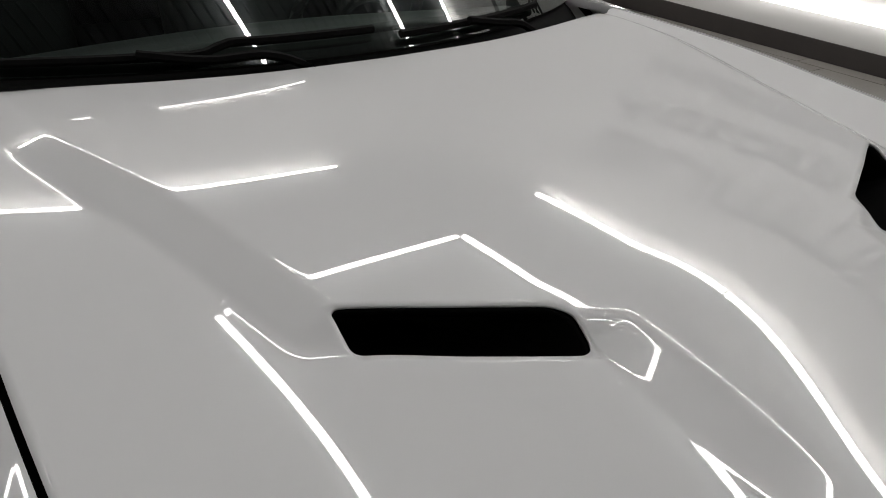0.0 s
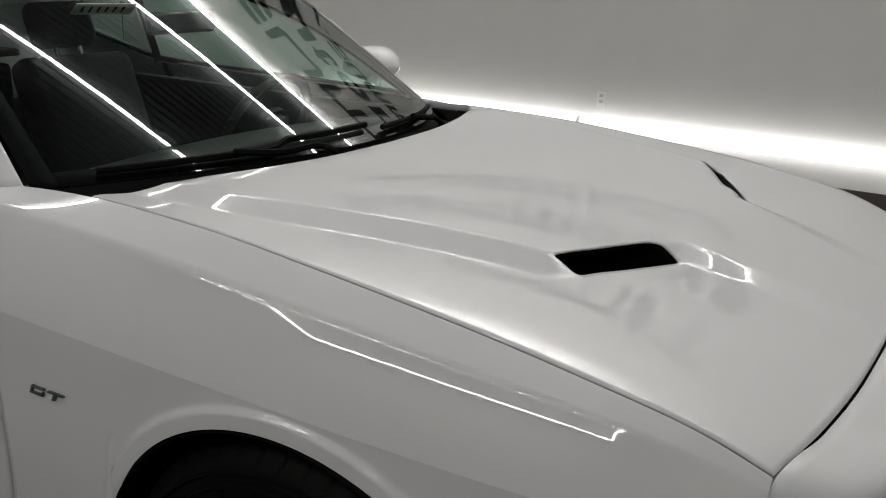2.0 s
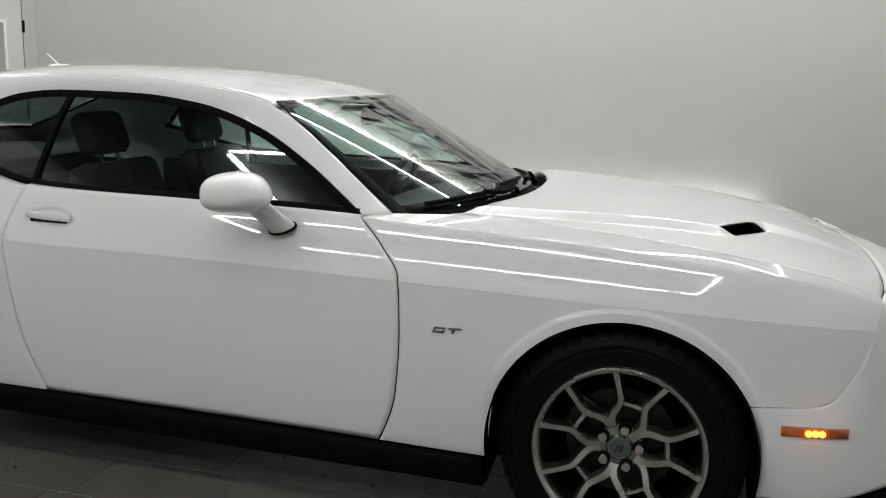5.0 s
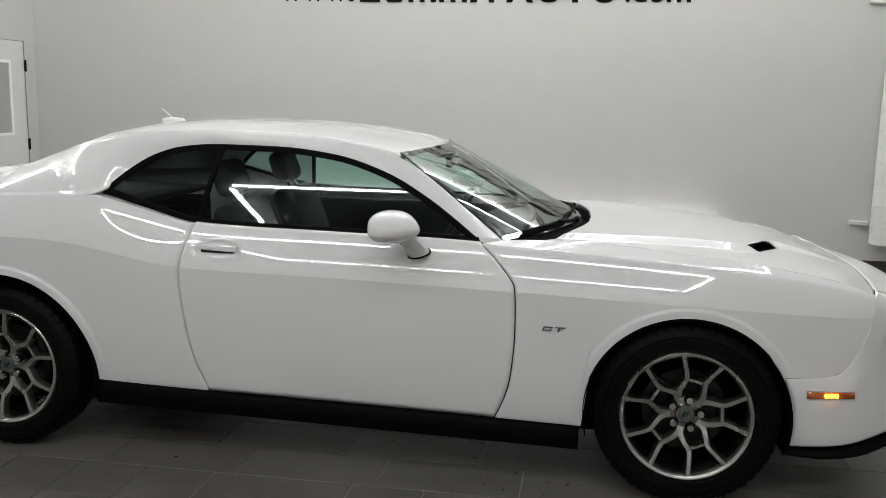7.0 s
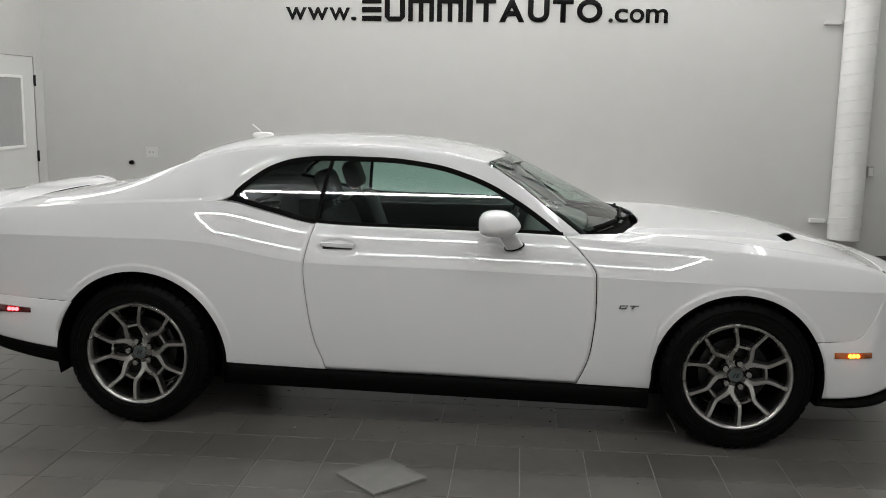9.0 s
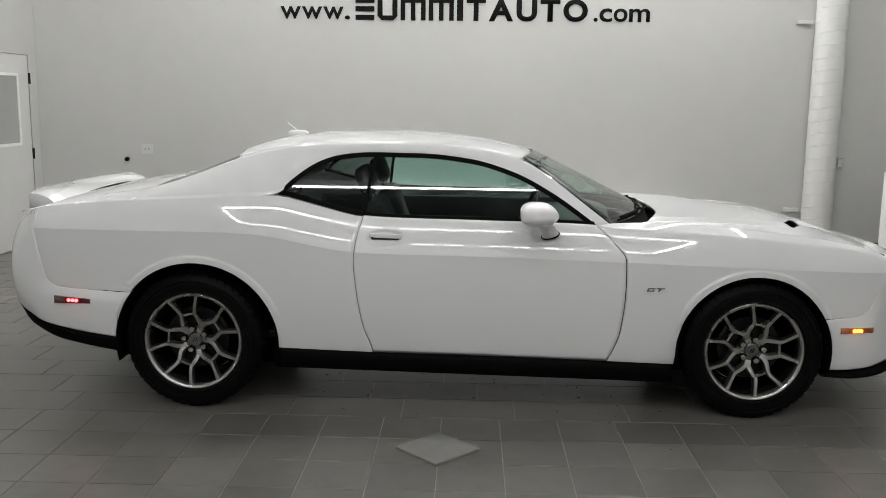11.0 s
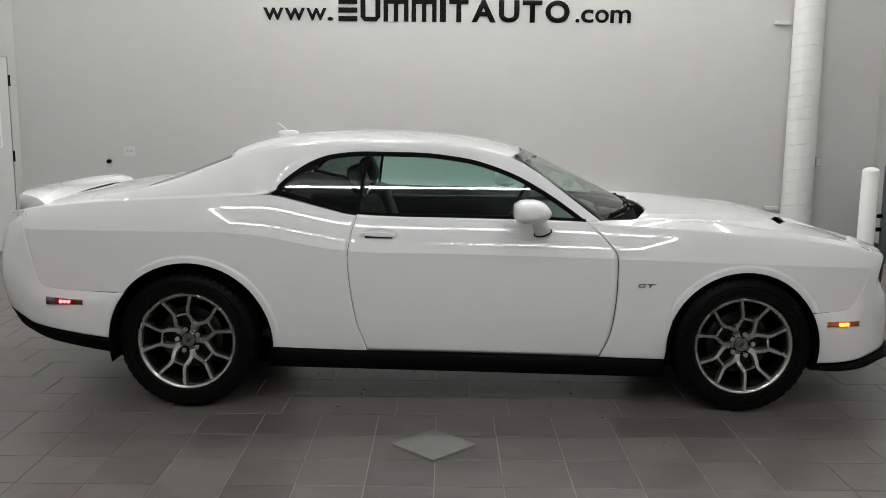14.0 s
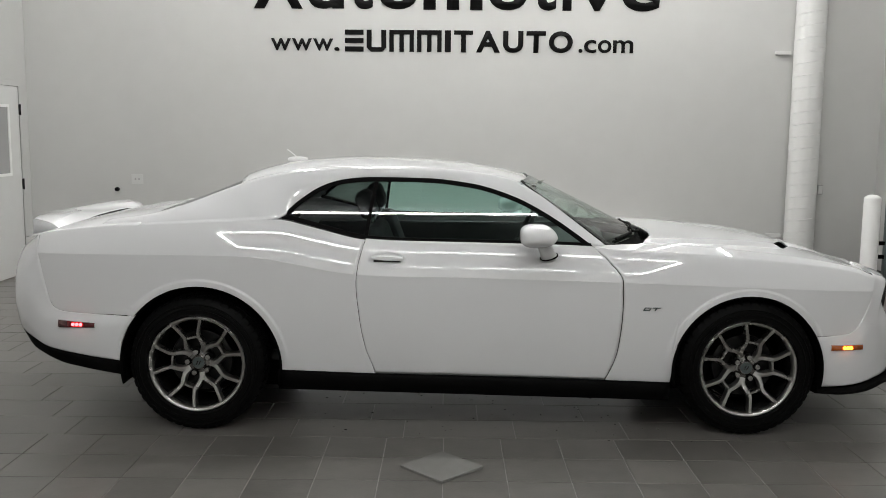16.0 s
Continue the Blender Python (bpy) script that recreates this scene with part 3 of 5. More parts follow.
def hood_z(x, y):
    a = abs(y)
    g = float(gap_y(x))
    ze, zm = float(gap_z(x)), float(mid_z(x))
    base = zm + (ze - zm) * (a / g) ** 2.2
    ma = float(mouth_a(a))
    lift = 0.021 * float(smooth01((2.24 - x) / 0.45)) * float(smooth01((x - 0.9) / 0.12) * 0.7 + 0.3)
    # the wide bulge ends at the scoops, its narrow middle runs on to the nose
    wide = float(ramp((float(bulge_y(x)) + 0.035 - a) / 0.072)) * (1.0 if x <= ma + 1e-6 else float(smooth01((float(mouth_b(a)) - x) / 0.05)))
    slim = float(ramp((0.287 - 0.14 * max(x - 1.85, 0) - a) / (0.075 + 0.06 * max(x - 1.85, 0)), 0.2))
    return base + lift * max(wide, slim)


ys = np.unique(np.r_[np.linspace(0, 0.13, 12), np.linspace(0.13, INNER, 26), np.linspace(INNER, OUTER, 47), np.linspace(OUTER, 0.70, 50), np.linspace(0.70, 0.778, 9)].round(6))
ys = np.r_[-ys[::-1], ys[1:]]
IA, IB = 76, 88
P = []
for y in ys.tolist():
    a = abs(y)
    xa, xb, x0, x1 = float(mouth_a(a)), float(mouth_b(a)), float(rear_x(min(a, 0.75))), float(front_x(a))
    xs = np.r_[np.linspace(x0, xa, IA, endpoint=False), np.linspace(xa, xb, IB - IA, endpoint=False), np.linspace(xb, x1, 44)]
    col = []
    for x in xs.tolist():
        yy = y
        g = float(gap_y(x)) - 2.1 * GAP
        if a > 0.70:
            yy = math.copysign(0.70 + (a - 0.70) / 0.078 * (g - 0.70), y)
        col.append((x, yy, hood_z(x, yy)))
    P.append(col)
Phood = np.array(P)
# round the scoops' corners: the inner ones more than the outer
for s in (-1, 1):
    for yc, into, r in ((INNER, 1, 0.021), (OUTER, -1, 0.010)):
        for j0, along in ((IA, 1), (IB, -1)):
            def bend(i, j, from_y, from_x):
                a = yc + into * from_y
                edge = float(mouth_a(a)) if along > 0 else float(mouth_b(a))
                x = edge + along * from_x
                Phood[i, j] = (x, s * a, hood_z(x, s * a))
            for i in range(len(ys)):
                d = (abs(ys[i]) - yc) * into
                if ys[i] * s > 0 and 0 <= d < r:
                    g = math.pi / 4 * (1 - d / r)
                    bend(i, j0, r - r * math.sin(g), r - r * math.cos(g))
            i = int(np.argmin(abs(ys - s * yc)))
            gap = float(mouth_b(yc) - mouth_a(yc)) / (IB - IA)
            for k in range(1, IB - IA):
                if k * gap < r:
                    g = math.pi / 4 * (1 - k * gap / r)
                    bend(i, j0 + along * k, r - r * math.cos(g), r - r * math.sin(g))


def hood_hole(i, j):
    return INNER < abs(ys[i] + ys[i + 1]) / 2 < OUTER and IA <= j < IB


rim = np.concatenate([Phood[:, :1] + (-0.004, 0, -0.006), Phood[:, :1] + (0.004, 0, -0.03)], 1)
hood = sheet("hood", np.concatenate([rim[:, ::-1], Phood], 1), PAINT, car, "white hood with two dark air scoops", -1, lambda i, j: j >= 2 and hood_hole(i, j - 2), thick=0.004, out=(1.6, 0, 0), angle=50)
for s in (-1, 1):
    i0, i1 = sorted((int(np.argmin(abs(ys - s * OUTER))), int(np.argmin(abs(ys - s * INNER)))))
    loop = [Phood[i, IA] for i in range(i0, i1 + 1)] + [Phood[i1, j] for j in range(IA + 1, IB)] + [Phood[i, IB] for i in range(i1, i0 - 1, -1)] + [Phood[i0, j] for j in range(IB - 1, IA, -1)]
    loop = np.array(loop)
    c = loop.mean(0)
    rows = [c + (loop - c) * 0.995 + (-0.002, 0, -0.007), loop + (-0.006, 0, -0.014), c + (loop - c) * 0.97 + (-0.05, 0, -0.04), c + (loop - c) * 0.9 + (-0.12, 0, -0.055), c + (loop - c) * 0.05 + (-0.13, 0, -0.055)]
    G = np.array([np.concatenate([q, q[:1]]) for q in rows])
    sheet("scoop_duct", G, BLACK, hood, "black air scoop duct", -1, out=(c[0], c[1], 3), thick=0.002)

# ---- front and rear bumpers
nose = [
    [(x, -flank(x, fender_low(x)), fender_low(x) - 0.0015) for x in (1.832, 1.93, 2.02, 2.06, 2.10, 2.13)] + [(front_x(y) + 0.004, -y, hood_z(front_x(y), y) - 0.002) for y in (0.782, 0.62, 0.4, 0.0)],
    [(1.860, -0.890, 0.47), (1.95, -0.878, 0.47), (2.07, -0.856, 0.50), (2.13, -0.832, 0.58), (2.18, -0.805, 0.69), (2.250, -0.742, 0.815), (2.32, -0.58, 0.815), (2.40, -0.36, 0.81), (2.43, 0, 0.81)],
    [(1.873, -0.885, 0.40), (1.97, -0.872, 0.395), (2.09, -0.846, 0.43), (2.16, -0.815, 0.52), (2.205, -0.785, 0.64), (2.235, -0.735, 0.73), (2.265, -0.56, 0.72), (2.335, -0.34, 0.715), (2.365, 0, 0.71)],
    [(1.873, -0.876, 0.32), (1.98, -0.862, 0.315), (2.11, -0.832, 0.34), (2.19, -0.795, 0.42), (2.245, -0.755, 0.51), (2.300, -0.705, 0.575), (2.38, -0.54, 0.58), (2.44, -0.32, 0.58), (2.465, 0, 0.58)],
    [(1.865, -0.868, 0.265), (1.99, -0.852, 0.265), (2.11, -0.822, 0.275), (2.20, -0.78, 0.295), (2.29, -0.71, 0.31), (2.36, -0.61, 0.32), (2.41, -0.46, 0.325), (2.44, -0.28, 0.33), (2.455, 0, 0.33)],
]
full = [c + [(x, -y, z) for x, y, z in c[-2::-1]] for c in nose]
bumper = sheet("front_bumper", loft(full, 121, 33), PAINT, car, "white front bumper", -1, thick=0.006, out=(1.2, 0, 0.5), angle=60)
grill = [[(2.282, -0.690, 0.800), (2.305, -0.57, 0.795), (2.38, -0.35, 0.795), (2.41, 0, 0.795)],
         [(2.264, -0.726, 0.735), (2.285, -0.565, 0.71), (2.355, -0.34, 0.705), (2.385, 0, 0.70)],
         [(2.272, -0.690, 0.655), (2.305, -0.56, 0.625), (2.375, -0.335, 0.62), (2.405, 0, 0.62)]]
grill = [q + [(x, -y, z) for x, y, z in q[-2::-1]] for q in grill]
sheet("grille", loft(grill, 41, 9), GLOSSB, bumper, "black grille with round headlights", -1, thick=0.01, out=(1.2, 0, 0.6))
for s in (-1, 1):
    for yy, xx in ((0.58, 2.268), (0.40, 2.328)):
        part("headlight", cyl_bm(0.062, 0.03, 32, m=pose(xx, s * yy, 0.70, 0, 90, -s * 18), bevel=0.006), GLOSSB, bumper, "round headlight", True)
tail = [
    [(x - 0.0012, -flank(x, quarter_low(x)), quarter_low(x) - 0.0015) for x in (-1.788, -1.97, -2.16, -2.225, -2.257, -2.285, -2.31)] + [(-2.316, -flank(-2.312, 1.0), 1.0), (-2.320, -w_top(-2.312), z_top(-2.312) - 0.004), (-2.42, -0.5, 1.03), (-2.44, 0, 1.03)],
    [(-1.828, -0.938, 0.57), (-2.0, -0.922, 0.575), (-2.24, -0.885, 0.585), (-2.33, -0.868, 0.63), (-2.40, -0.85, 0.76), (-2.42, -0.82, 0.89), (-2.45, -0.74, 0.96), (-2.49, -0.48, 0.96), (-2.51, 0, 0.96)],
    [(-1.868, -0.930, 0.48), (-2.03, -0.915, 0.485), (-2.27, -0.868, 0.50), (-2.38, -0.835, 0.55), (-2.47, -0.80, 0.66), (-2.49, -0.77, 0.78), (-2.52, -0.68, 0.82), (-2.55, -0.44, 0.82), (-2.56, 0, 0.82)],
    [(-1.878, -0.918, 0.385), (-2.05, -0.90, 0.405), (-2.28, -0.85, 0.44), (-2.38, -0.81, 0.48), (-2.47, -0.76, 0.53), (-2.50, -0.72, 0.60), (-2.53, -0.64, 0.62), (-2.55, -0.42, 0.62), (-2.56, 0, 0.62)],
]
full = [c + [(x, -y, z) for x, y, z in c[-2::-1]] for c in tail]
rbumper = sheet("rear_bumper", loft(full, 121, 29), PAINT, car, "white rear bumper", -1, thick=0.006, out=(-1.2, 0, 0.6), angle=60)
low = [(-1.872, -0.915, 0.378), (-2.05, -0.897, 0.398), (-2.28, -0.847, 0.433), (-2.38, -0.805, 0.475), (-2.47, -0.755, 0.525), (-2.51, -0.6, 0.56), (-2.54, 0, 0.58)]
low2 = [(-1.878, -0.885, 0.298), (-2.05, -0.865, 0.322), (-2.22, -0.82, 0.345), (-2.32, -0.78, 0.375), (-2.40, -0.72, 0.40), (-2.44, -0.58, 0.42), (-2.47, 0, 0.43)]
low3 = [(-1.86, -0.6, 0.33), (-2.0, -0.6, 0.34), (-2.1, -0.6, 0.35), (-2.15, -0.55, 0.33), (-2.2, -0.5, 0.34), (-2.25, -0.4, 0.36), (-2.3, 0, 0.37)]
full = [c + [(x, -y, z) for x, y, z in c[-2::-1]] for c in (low, low2, low3)]
sheet("rear_valance", loft(full, 81, 13), BLACK, rbumper, "black lower rear valance", -1, thick=0.006, out=(-1.2, 0, 0.8))
full = [[(1.86, -0.885, 0.262), (2.0, -0.872, 0.262), (2.11, -0.835, 0.27), (2.2, -0.78, 0.29), (2.3, -0.70, 0.30), (2.42, -0.4, 0.315), (2.455, 0, 0.32)],
        [(1.85, -0.885, 0.232), (2.0, -0.88, 0.225), (2.13, -0.855, 0.238), (2.24, -0.79, 0.26), (2.34, -0.71, 0.275), (2.46, -0.4, 0.285), (2.50, 0, 0.29)],
        [(1.86, -0.6, 0.22), (1.95, -0.6, 0.215), (2.05, -0.58, 0.22), (2.1, -0.55, 0.23), (2.15, -0.5, 0.24), (2.2, -0.3, 0.25), (2.22, 0, 0.26)]]
full = [c + [(x, -y, z) for x, y, z in c[-2::-1]] for c in full]
sheet("front_splitter", loft(full, 81, 11), BLACK, bumper, "black front chin splitter", -1, thick=0.006, out=(1.2, 0, 0.6))

# ---- trunk lid, spoiler
deck_x = [(-1.78, 1.140), (-1.90, 1.138), (-2.05, 1.126), (-2.2, 1.098), (-2.33, 1.062), (-2.40, 1.038)]
P = []
for k, (x, z) in enumerate(path3([(x, 0, z) for x, z in deck_x], 20)[:, [0, 2]]):
    col = []
    for v in np.linspace(-1, 1, 41):
        xx = x + 0.0 * v * v
        w = float(w_top(xx)) - 0.004
        ze = float(z_top(xx))
        col.append((xx, v * w, max(z, ze) + 0.004 + (ze - max(z, ze) - 0.004) * abs(v) ** 4))
    P.append(col)
trunk = sheet("trunk_lid", np.array(P), PAINT, car, "white trunk lid", -1, thick=0.006, out=(-2, 0, 0.5))

front = [(-2.235, -0.720, 1.056), (-2.235, -0.60, 1.074), (-2.23, -0.30, 1.096), (-2.225, 0, 1.103)]
ridge = [(-2.30, -0.718, 1.098), (-2.30, -0.50, 1.120), (-2.345, -0.25, 1.117), (-2.38, 0, 1.111)]
back = [(-2.395, -0.712, 1.121), (-2.455, -0.50, 1.121), (-2.52, -0.25, 1.113), (-2.54, 0, 1.107)]
edge = [(-2.405, -0.712, 1.113), (-2.465, -0.50, 1.112), (-2.53, -0.25, 1.104), (-2.55, 0, 1.098)]
under = [(-2.40, -0.712, 1.045), (-2.45, -0.50, 1.043), (-2.50, -0.25, 1.04), (-2.52, 0, 1.038)]
rows = []
for q in (front, ridge, back, edge, under):
    q = q + [(x, -y, z) for x, y, z in q[-2::-1]]
    rows.append(path3(q, 61))
rows = [rows[0] * (1 - f) + rows[1] * f for f in np.linspace(0, 1, 7)[:-1]] + [rows[1] * (1 - f) + rows[2] * f + (0, 0, 0.004 * math.sin(math.pi * f)) for f in np.linspace(0, 1, 7)] + rows[3:]
G = np.array(rows)
ends = [G[:, k:k + 1] * (1, 0.985, 0) + (0, 0, 1.030) for k in (0, -1)]
sheet("spoiler", np.concatenate([ends[0], G, ends[1]], 1), PAINT, trunk, "white rear lip spoiler", -1, thick=0.006, out=(-2.35, 0, 0.6), angle=22)
# thin black tube added as the dark, shaded gap under the spoiler
ribbon_tube("spoiler_gap_shade", G[0] + (0.004, 0, -0.004), 0.006, BLACK, trunk, "black line for the shaded gap under the spoiler", 8)

# ---- doors, fenders, quarters, roof, windows: both flanks
roof = sheet("roof", Proof, PAINT, car, "white roof", -1, thick=0.02, out=(-0.5, 0, 0.5))
DOOR = {}
for s in (-1, 1):
    DOOR[s] = sheet("door", Pdoor, PAINT, car, "white door", s, thick=0.008, out=(0, 0, 0.6), angle=60, crease=(26,))
    sheet("front_fender", Pfend, PAINT, car, "white front fender", s, thick=0.006, out=(1.4, 0, 0.6), angle=50, crease=(NLOW,))
    sheet("quarter_panel", Pquart, PAINT, car, "white rear quarter panel", s, thick=0.006, out=(-1.4, 0, 0.6), angle=60, crease=(NLOW, NLOW + 15))
    sheet("roof_pillar", Ppillar, PAINT, roof, "white roof pillar", s, thick=0.012, out=(-0.4, 0, 0.9), angle=60)
    # black strips added behind the joints, as the shade inside the gaps
    for line, z0, z1 in ((door_front, 0.30, 1.0), (door_rear, 0.33, 1.02)):
        G = [[(float(line(z)) + dx, -float(flank(float(line(z)), z)) + 0.012, z) for dx in (-0.02, 0, 0.02)] for z in np.linspace(z0, z1, 24).tolist()]
        sheet("door_gap_backing", np.array(G), BLACK, car, "black backing strip that darkens the door gap", s, thick=0.003, out=(0, 0, 0.6))
    # the hood's gap gets its shade from an added black strip too
    G = [[(x, -float(gap_y(x)) + dy, float(gap_z(x)) - 0.020) for dy in (-0.012, 0, 0.012)] for x in np.linspace(0.85, 2.05, 40).tolist()]
    sheet("hood_gap_backing", np.array(G), BLACK, car, "black backing strip that darkens the hood gap", s, thick=0.003, out=(1.5, 0, 0.2))
    # black window surround
    xs = np.concatenate([np.linspace(-1.03, -0.95, 8), np.linspace(-0.93, 0.5, 60), np.linspace(0.52, 0.632, 8)])
    ring = [(x, -float(y_glass(DLO_LOW(x))) - 0.003, float(DLO_LOW(x))) for x in xs] + [(x, -float(y_glass(DLO_TOP(x))) - 0.003, float(DLO_TOP(x))) for x in xs[::-1]]
    ring = np.array(ring) * (1, -s, 1)
    c = np.array((-0.22, 0, 1.19))
    V, F = [], []
    n = len(ring)
    for i in range(n):
        p = ring[i]
        t = ring[(i + 1) % n] - ring[i - 1]
        t = t / np.linalg.norm(t)
        nrm = np.array((-t[2], 0, t[0]))
        w = 0.019 if i < len(xs) else 0.021
        q = p + nrm * w
        q[1] = s * (float(y_glass(q[2])) + 0.004)
        o = p - nrm * 0.004
        V += [o + (0, -s * 0.006, 0), o + (0, s * 0.005, 0), p * 0.5 + q * 0.5 + (0, s * 0.006, 0), q, q + (0, -s * 0.014, 0)]
    for i in range(n):
        j = (i + 1) % n
        for k in range(4):
            F.append([i * 5 + k, j * 5 + k, j * 5 + k + 1, i * 5 + k + 1])
    hang("window_surround", mesh_from("window_surround", V, F, BLACK), roof, "black window surround")

    def pane(name, a, b, material, parent, label):
        P = []
        for f in np.linspace(0, 1, 30):
            col = []
            for v in np.linspace(0, 1, 12):
                z = 1.2
                for _ in range(6):
                    x = a(z) * (1 - f) + b(z) * f
                    lo, hi = float(DLO_LOW(x)) + 0.012, float(DLO_TOP(x)) - 0.012
                    z = lo + max(hi - lo, 0.002) * v
                col.append((x, -float(y_glass(z)) + 0.006, z))
            P.append(col)
        ob = sheet(name, np.array(P), material, parent, label, s, out=(0, 0, 1.1), angle=0)
        ob.visible_shadow = False
        return ob

    split = curve((1.03, -0.572), (1.25, -0.54), (1.36, -0.515))
    pane("door_window", lambda z: float(split(z)) + 0.006, lambda z: 0.625, GLASS, DOOR[s], "green tinted door window")
    pane("quarter_window", lambda z: -1.02, lambda z: float(split(z)) - 0.012, PRIVACY, roof, "dark tinted rear side window")
    V = []
    for z in np.linspace(1.03, 1.355, 8):
        for dx, dy in ((-0.014, 0.004), (0.004, 0.004), (0.004, -0.02), (-0.014, -0.02)):
            V.append((float(split(z)) + dx, s * (float(y_glass(z)) + dy), z))
    F = [[4 * i + k, 4 * i + (k + 1) % 4, 4 * i + 4 + (k + 1) % 4, 4 * i + 4 + k] for i in range(7) for k in range(4)]
    hang("window_pillar", mesh_from("window_pillar", V, F, BLACK, smooth=False), roof, "black pillar between the side windows")
    # sill
    V = [[(x, -0.893 + 0.0 * x, float(z_low(x)) + 0.006), (x, -0.905, float(z_low(x)) - 0.012), (x, -0.90, float(z_low(x)) - 0.06), (x, -0.875, 0.205 - 0.02 * x), (x, -0.80, 0.19 - 0.02 * x), (x, -0.6, 0.20)] for x in np.linspace(-1.04, 1.06, 40)]
    sheet("rocker_panel", np.array(V), BLACK, car, "black rocker panel", s, thick=0.01, out=(0, 0, 0.5))
    for cx, r in ((WHEELS[0][1], WHEELS[0][2]), (WHEELS[1][1], WHEELS[1][2])):
        rows = []
        for k in np.linspace(-0.25, math.pi + 0.25, 40):
            rr_ = r - 0.004
            rows.append([(cx + rr_ * math.cos(k), -yy, ARCH_Z + rr_ * math.sin(k)) for yy in (0.925, 0.85, 0.7, 0.55)] + [(cx + 0.05 * math.cos(k), -0.54, ARCH_Z + 0.05 * math.sin(k))])
        sheet("wheel_liner", np.array(rows), BLACK, car, "black wheel well liner", s, thick=0.003, out=(cx, s * -3, 0.4), angle=40)

pane_ = sheet("windshield", Pshield, SHIELD, car, "clear windshield", -1, out=(0, 0, 0.9), angle=0)
pane_.visible_shadow = False
# black printed border, just inside the glass
for v0, v1, w0, w1 in ((0, 1, -1, -0.945), (0, 1, 0.945, 1), (0, 0.035, -0.945, 0.945), (0.93, 1, -0.945, 0.945)):
    G = [[shield(v, w) - np.array((0.0018, 0, 0.0036)) for w in np.linspace(w0, w1, 3 if w1 - w0 < 0.1 else 41).tolist()] for v in np.linspace(v0, v1, 25 if v1 - v0 > 0.5 else 3).tolist()]
    sheet("printed_border", np.array(G), BLACK, pane_, "black printed glass border", -1, out=(0, 0, 0.9), thick=0.001)
sheet("rear_window", Prear, PRIVACY, car, "dark rear window", -1, out=(-1, 0, 0.9), angle=0).visible_shadow = False

seal = np.concatenate([Prear[0], Prear[1:, -1], Prear[-1, -2::-1], Prear[-2:0:-1, 0]])
ribbon_tube("rear_window_seal", seal + (0, 0, -0.006), 0.006, BLACK, car, "black rear window seal", 8, True)
# ---- cowl, black, between windshield and hood
P = []
for v in np.linspace(-1, 1, 51):
    y = 0.75 * v
    a = abs(y)
    xr = float(rear_x(min(a, 0.75)))
    zr = hood_z(max(xr, 0.9), y)
    b = shield(1.0, v)
    P.append([(xr + 0.05, y, zr - 0.085), (xr - 0.01, y, zr - 0.08), (b[0] + (xr - b[0]) * 0.5, y, min(zr, b[2]) - 0.065), (b[0] + 0.012, b[1], b[2] - 0.020), (b[0] - 0.02, b[1], b[2] - 0.004)])
cowl = sheet("cowl", np.array(P), COWL, car, "black plastic cowl under the windshield", -1, thick=0.01, out=(0.8, 0, 0.3))

# ---- core under the skin
part("underbody", box_bm(-1.75, 1.8, -0.60, 0.60, 0.165, 0.62, 0.02), BLACK, car, "black underbody")
part("underbody", box_bm(-0.98, 0.98, -0.76, 0.76, 0.185, 0.34, 0.02), BLACK, car, "black underbody")
part("engine_block", box_bm(1.0, 2.1, -0.5, 0.5, 0.55, 0.86, 0.02), BLACK, car, "black engine bay")
part("trunk_box", box_bm(-2.3, -1.1, -0.52, 0.52, 0.60, 1.0, 0.02), BLACK, car, "dark trunk box")


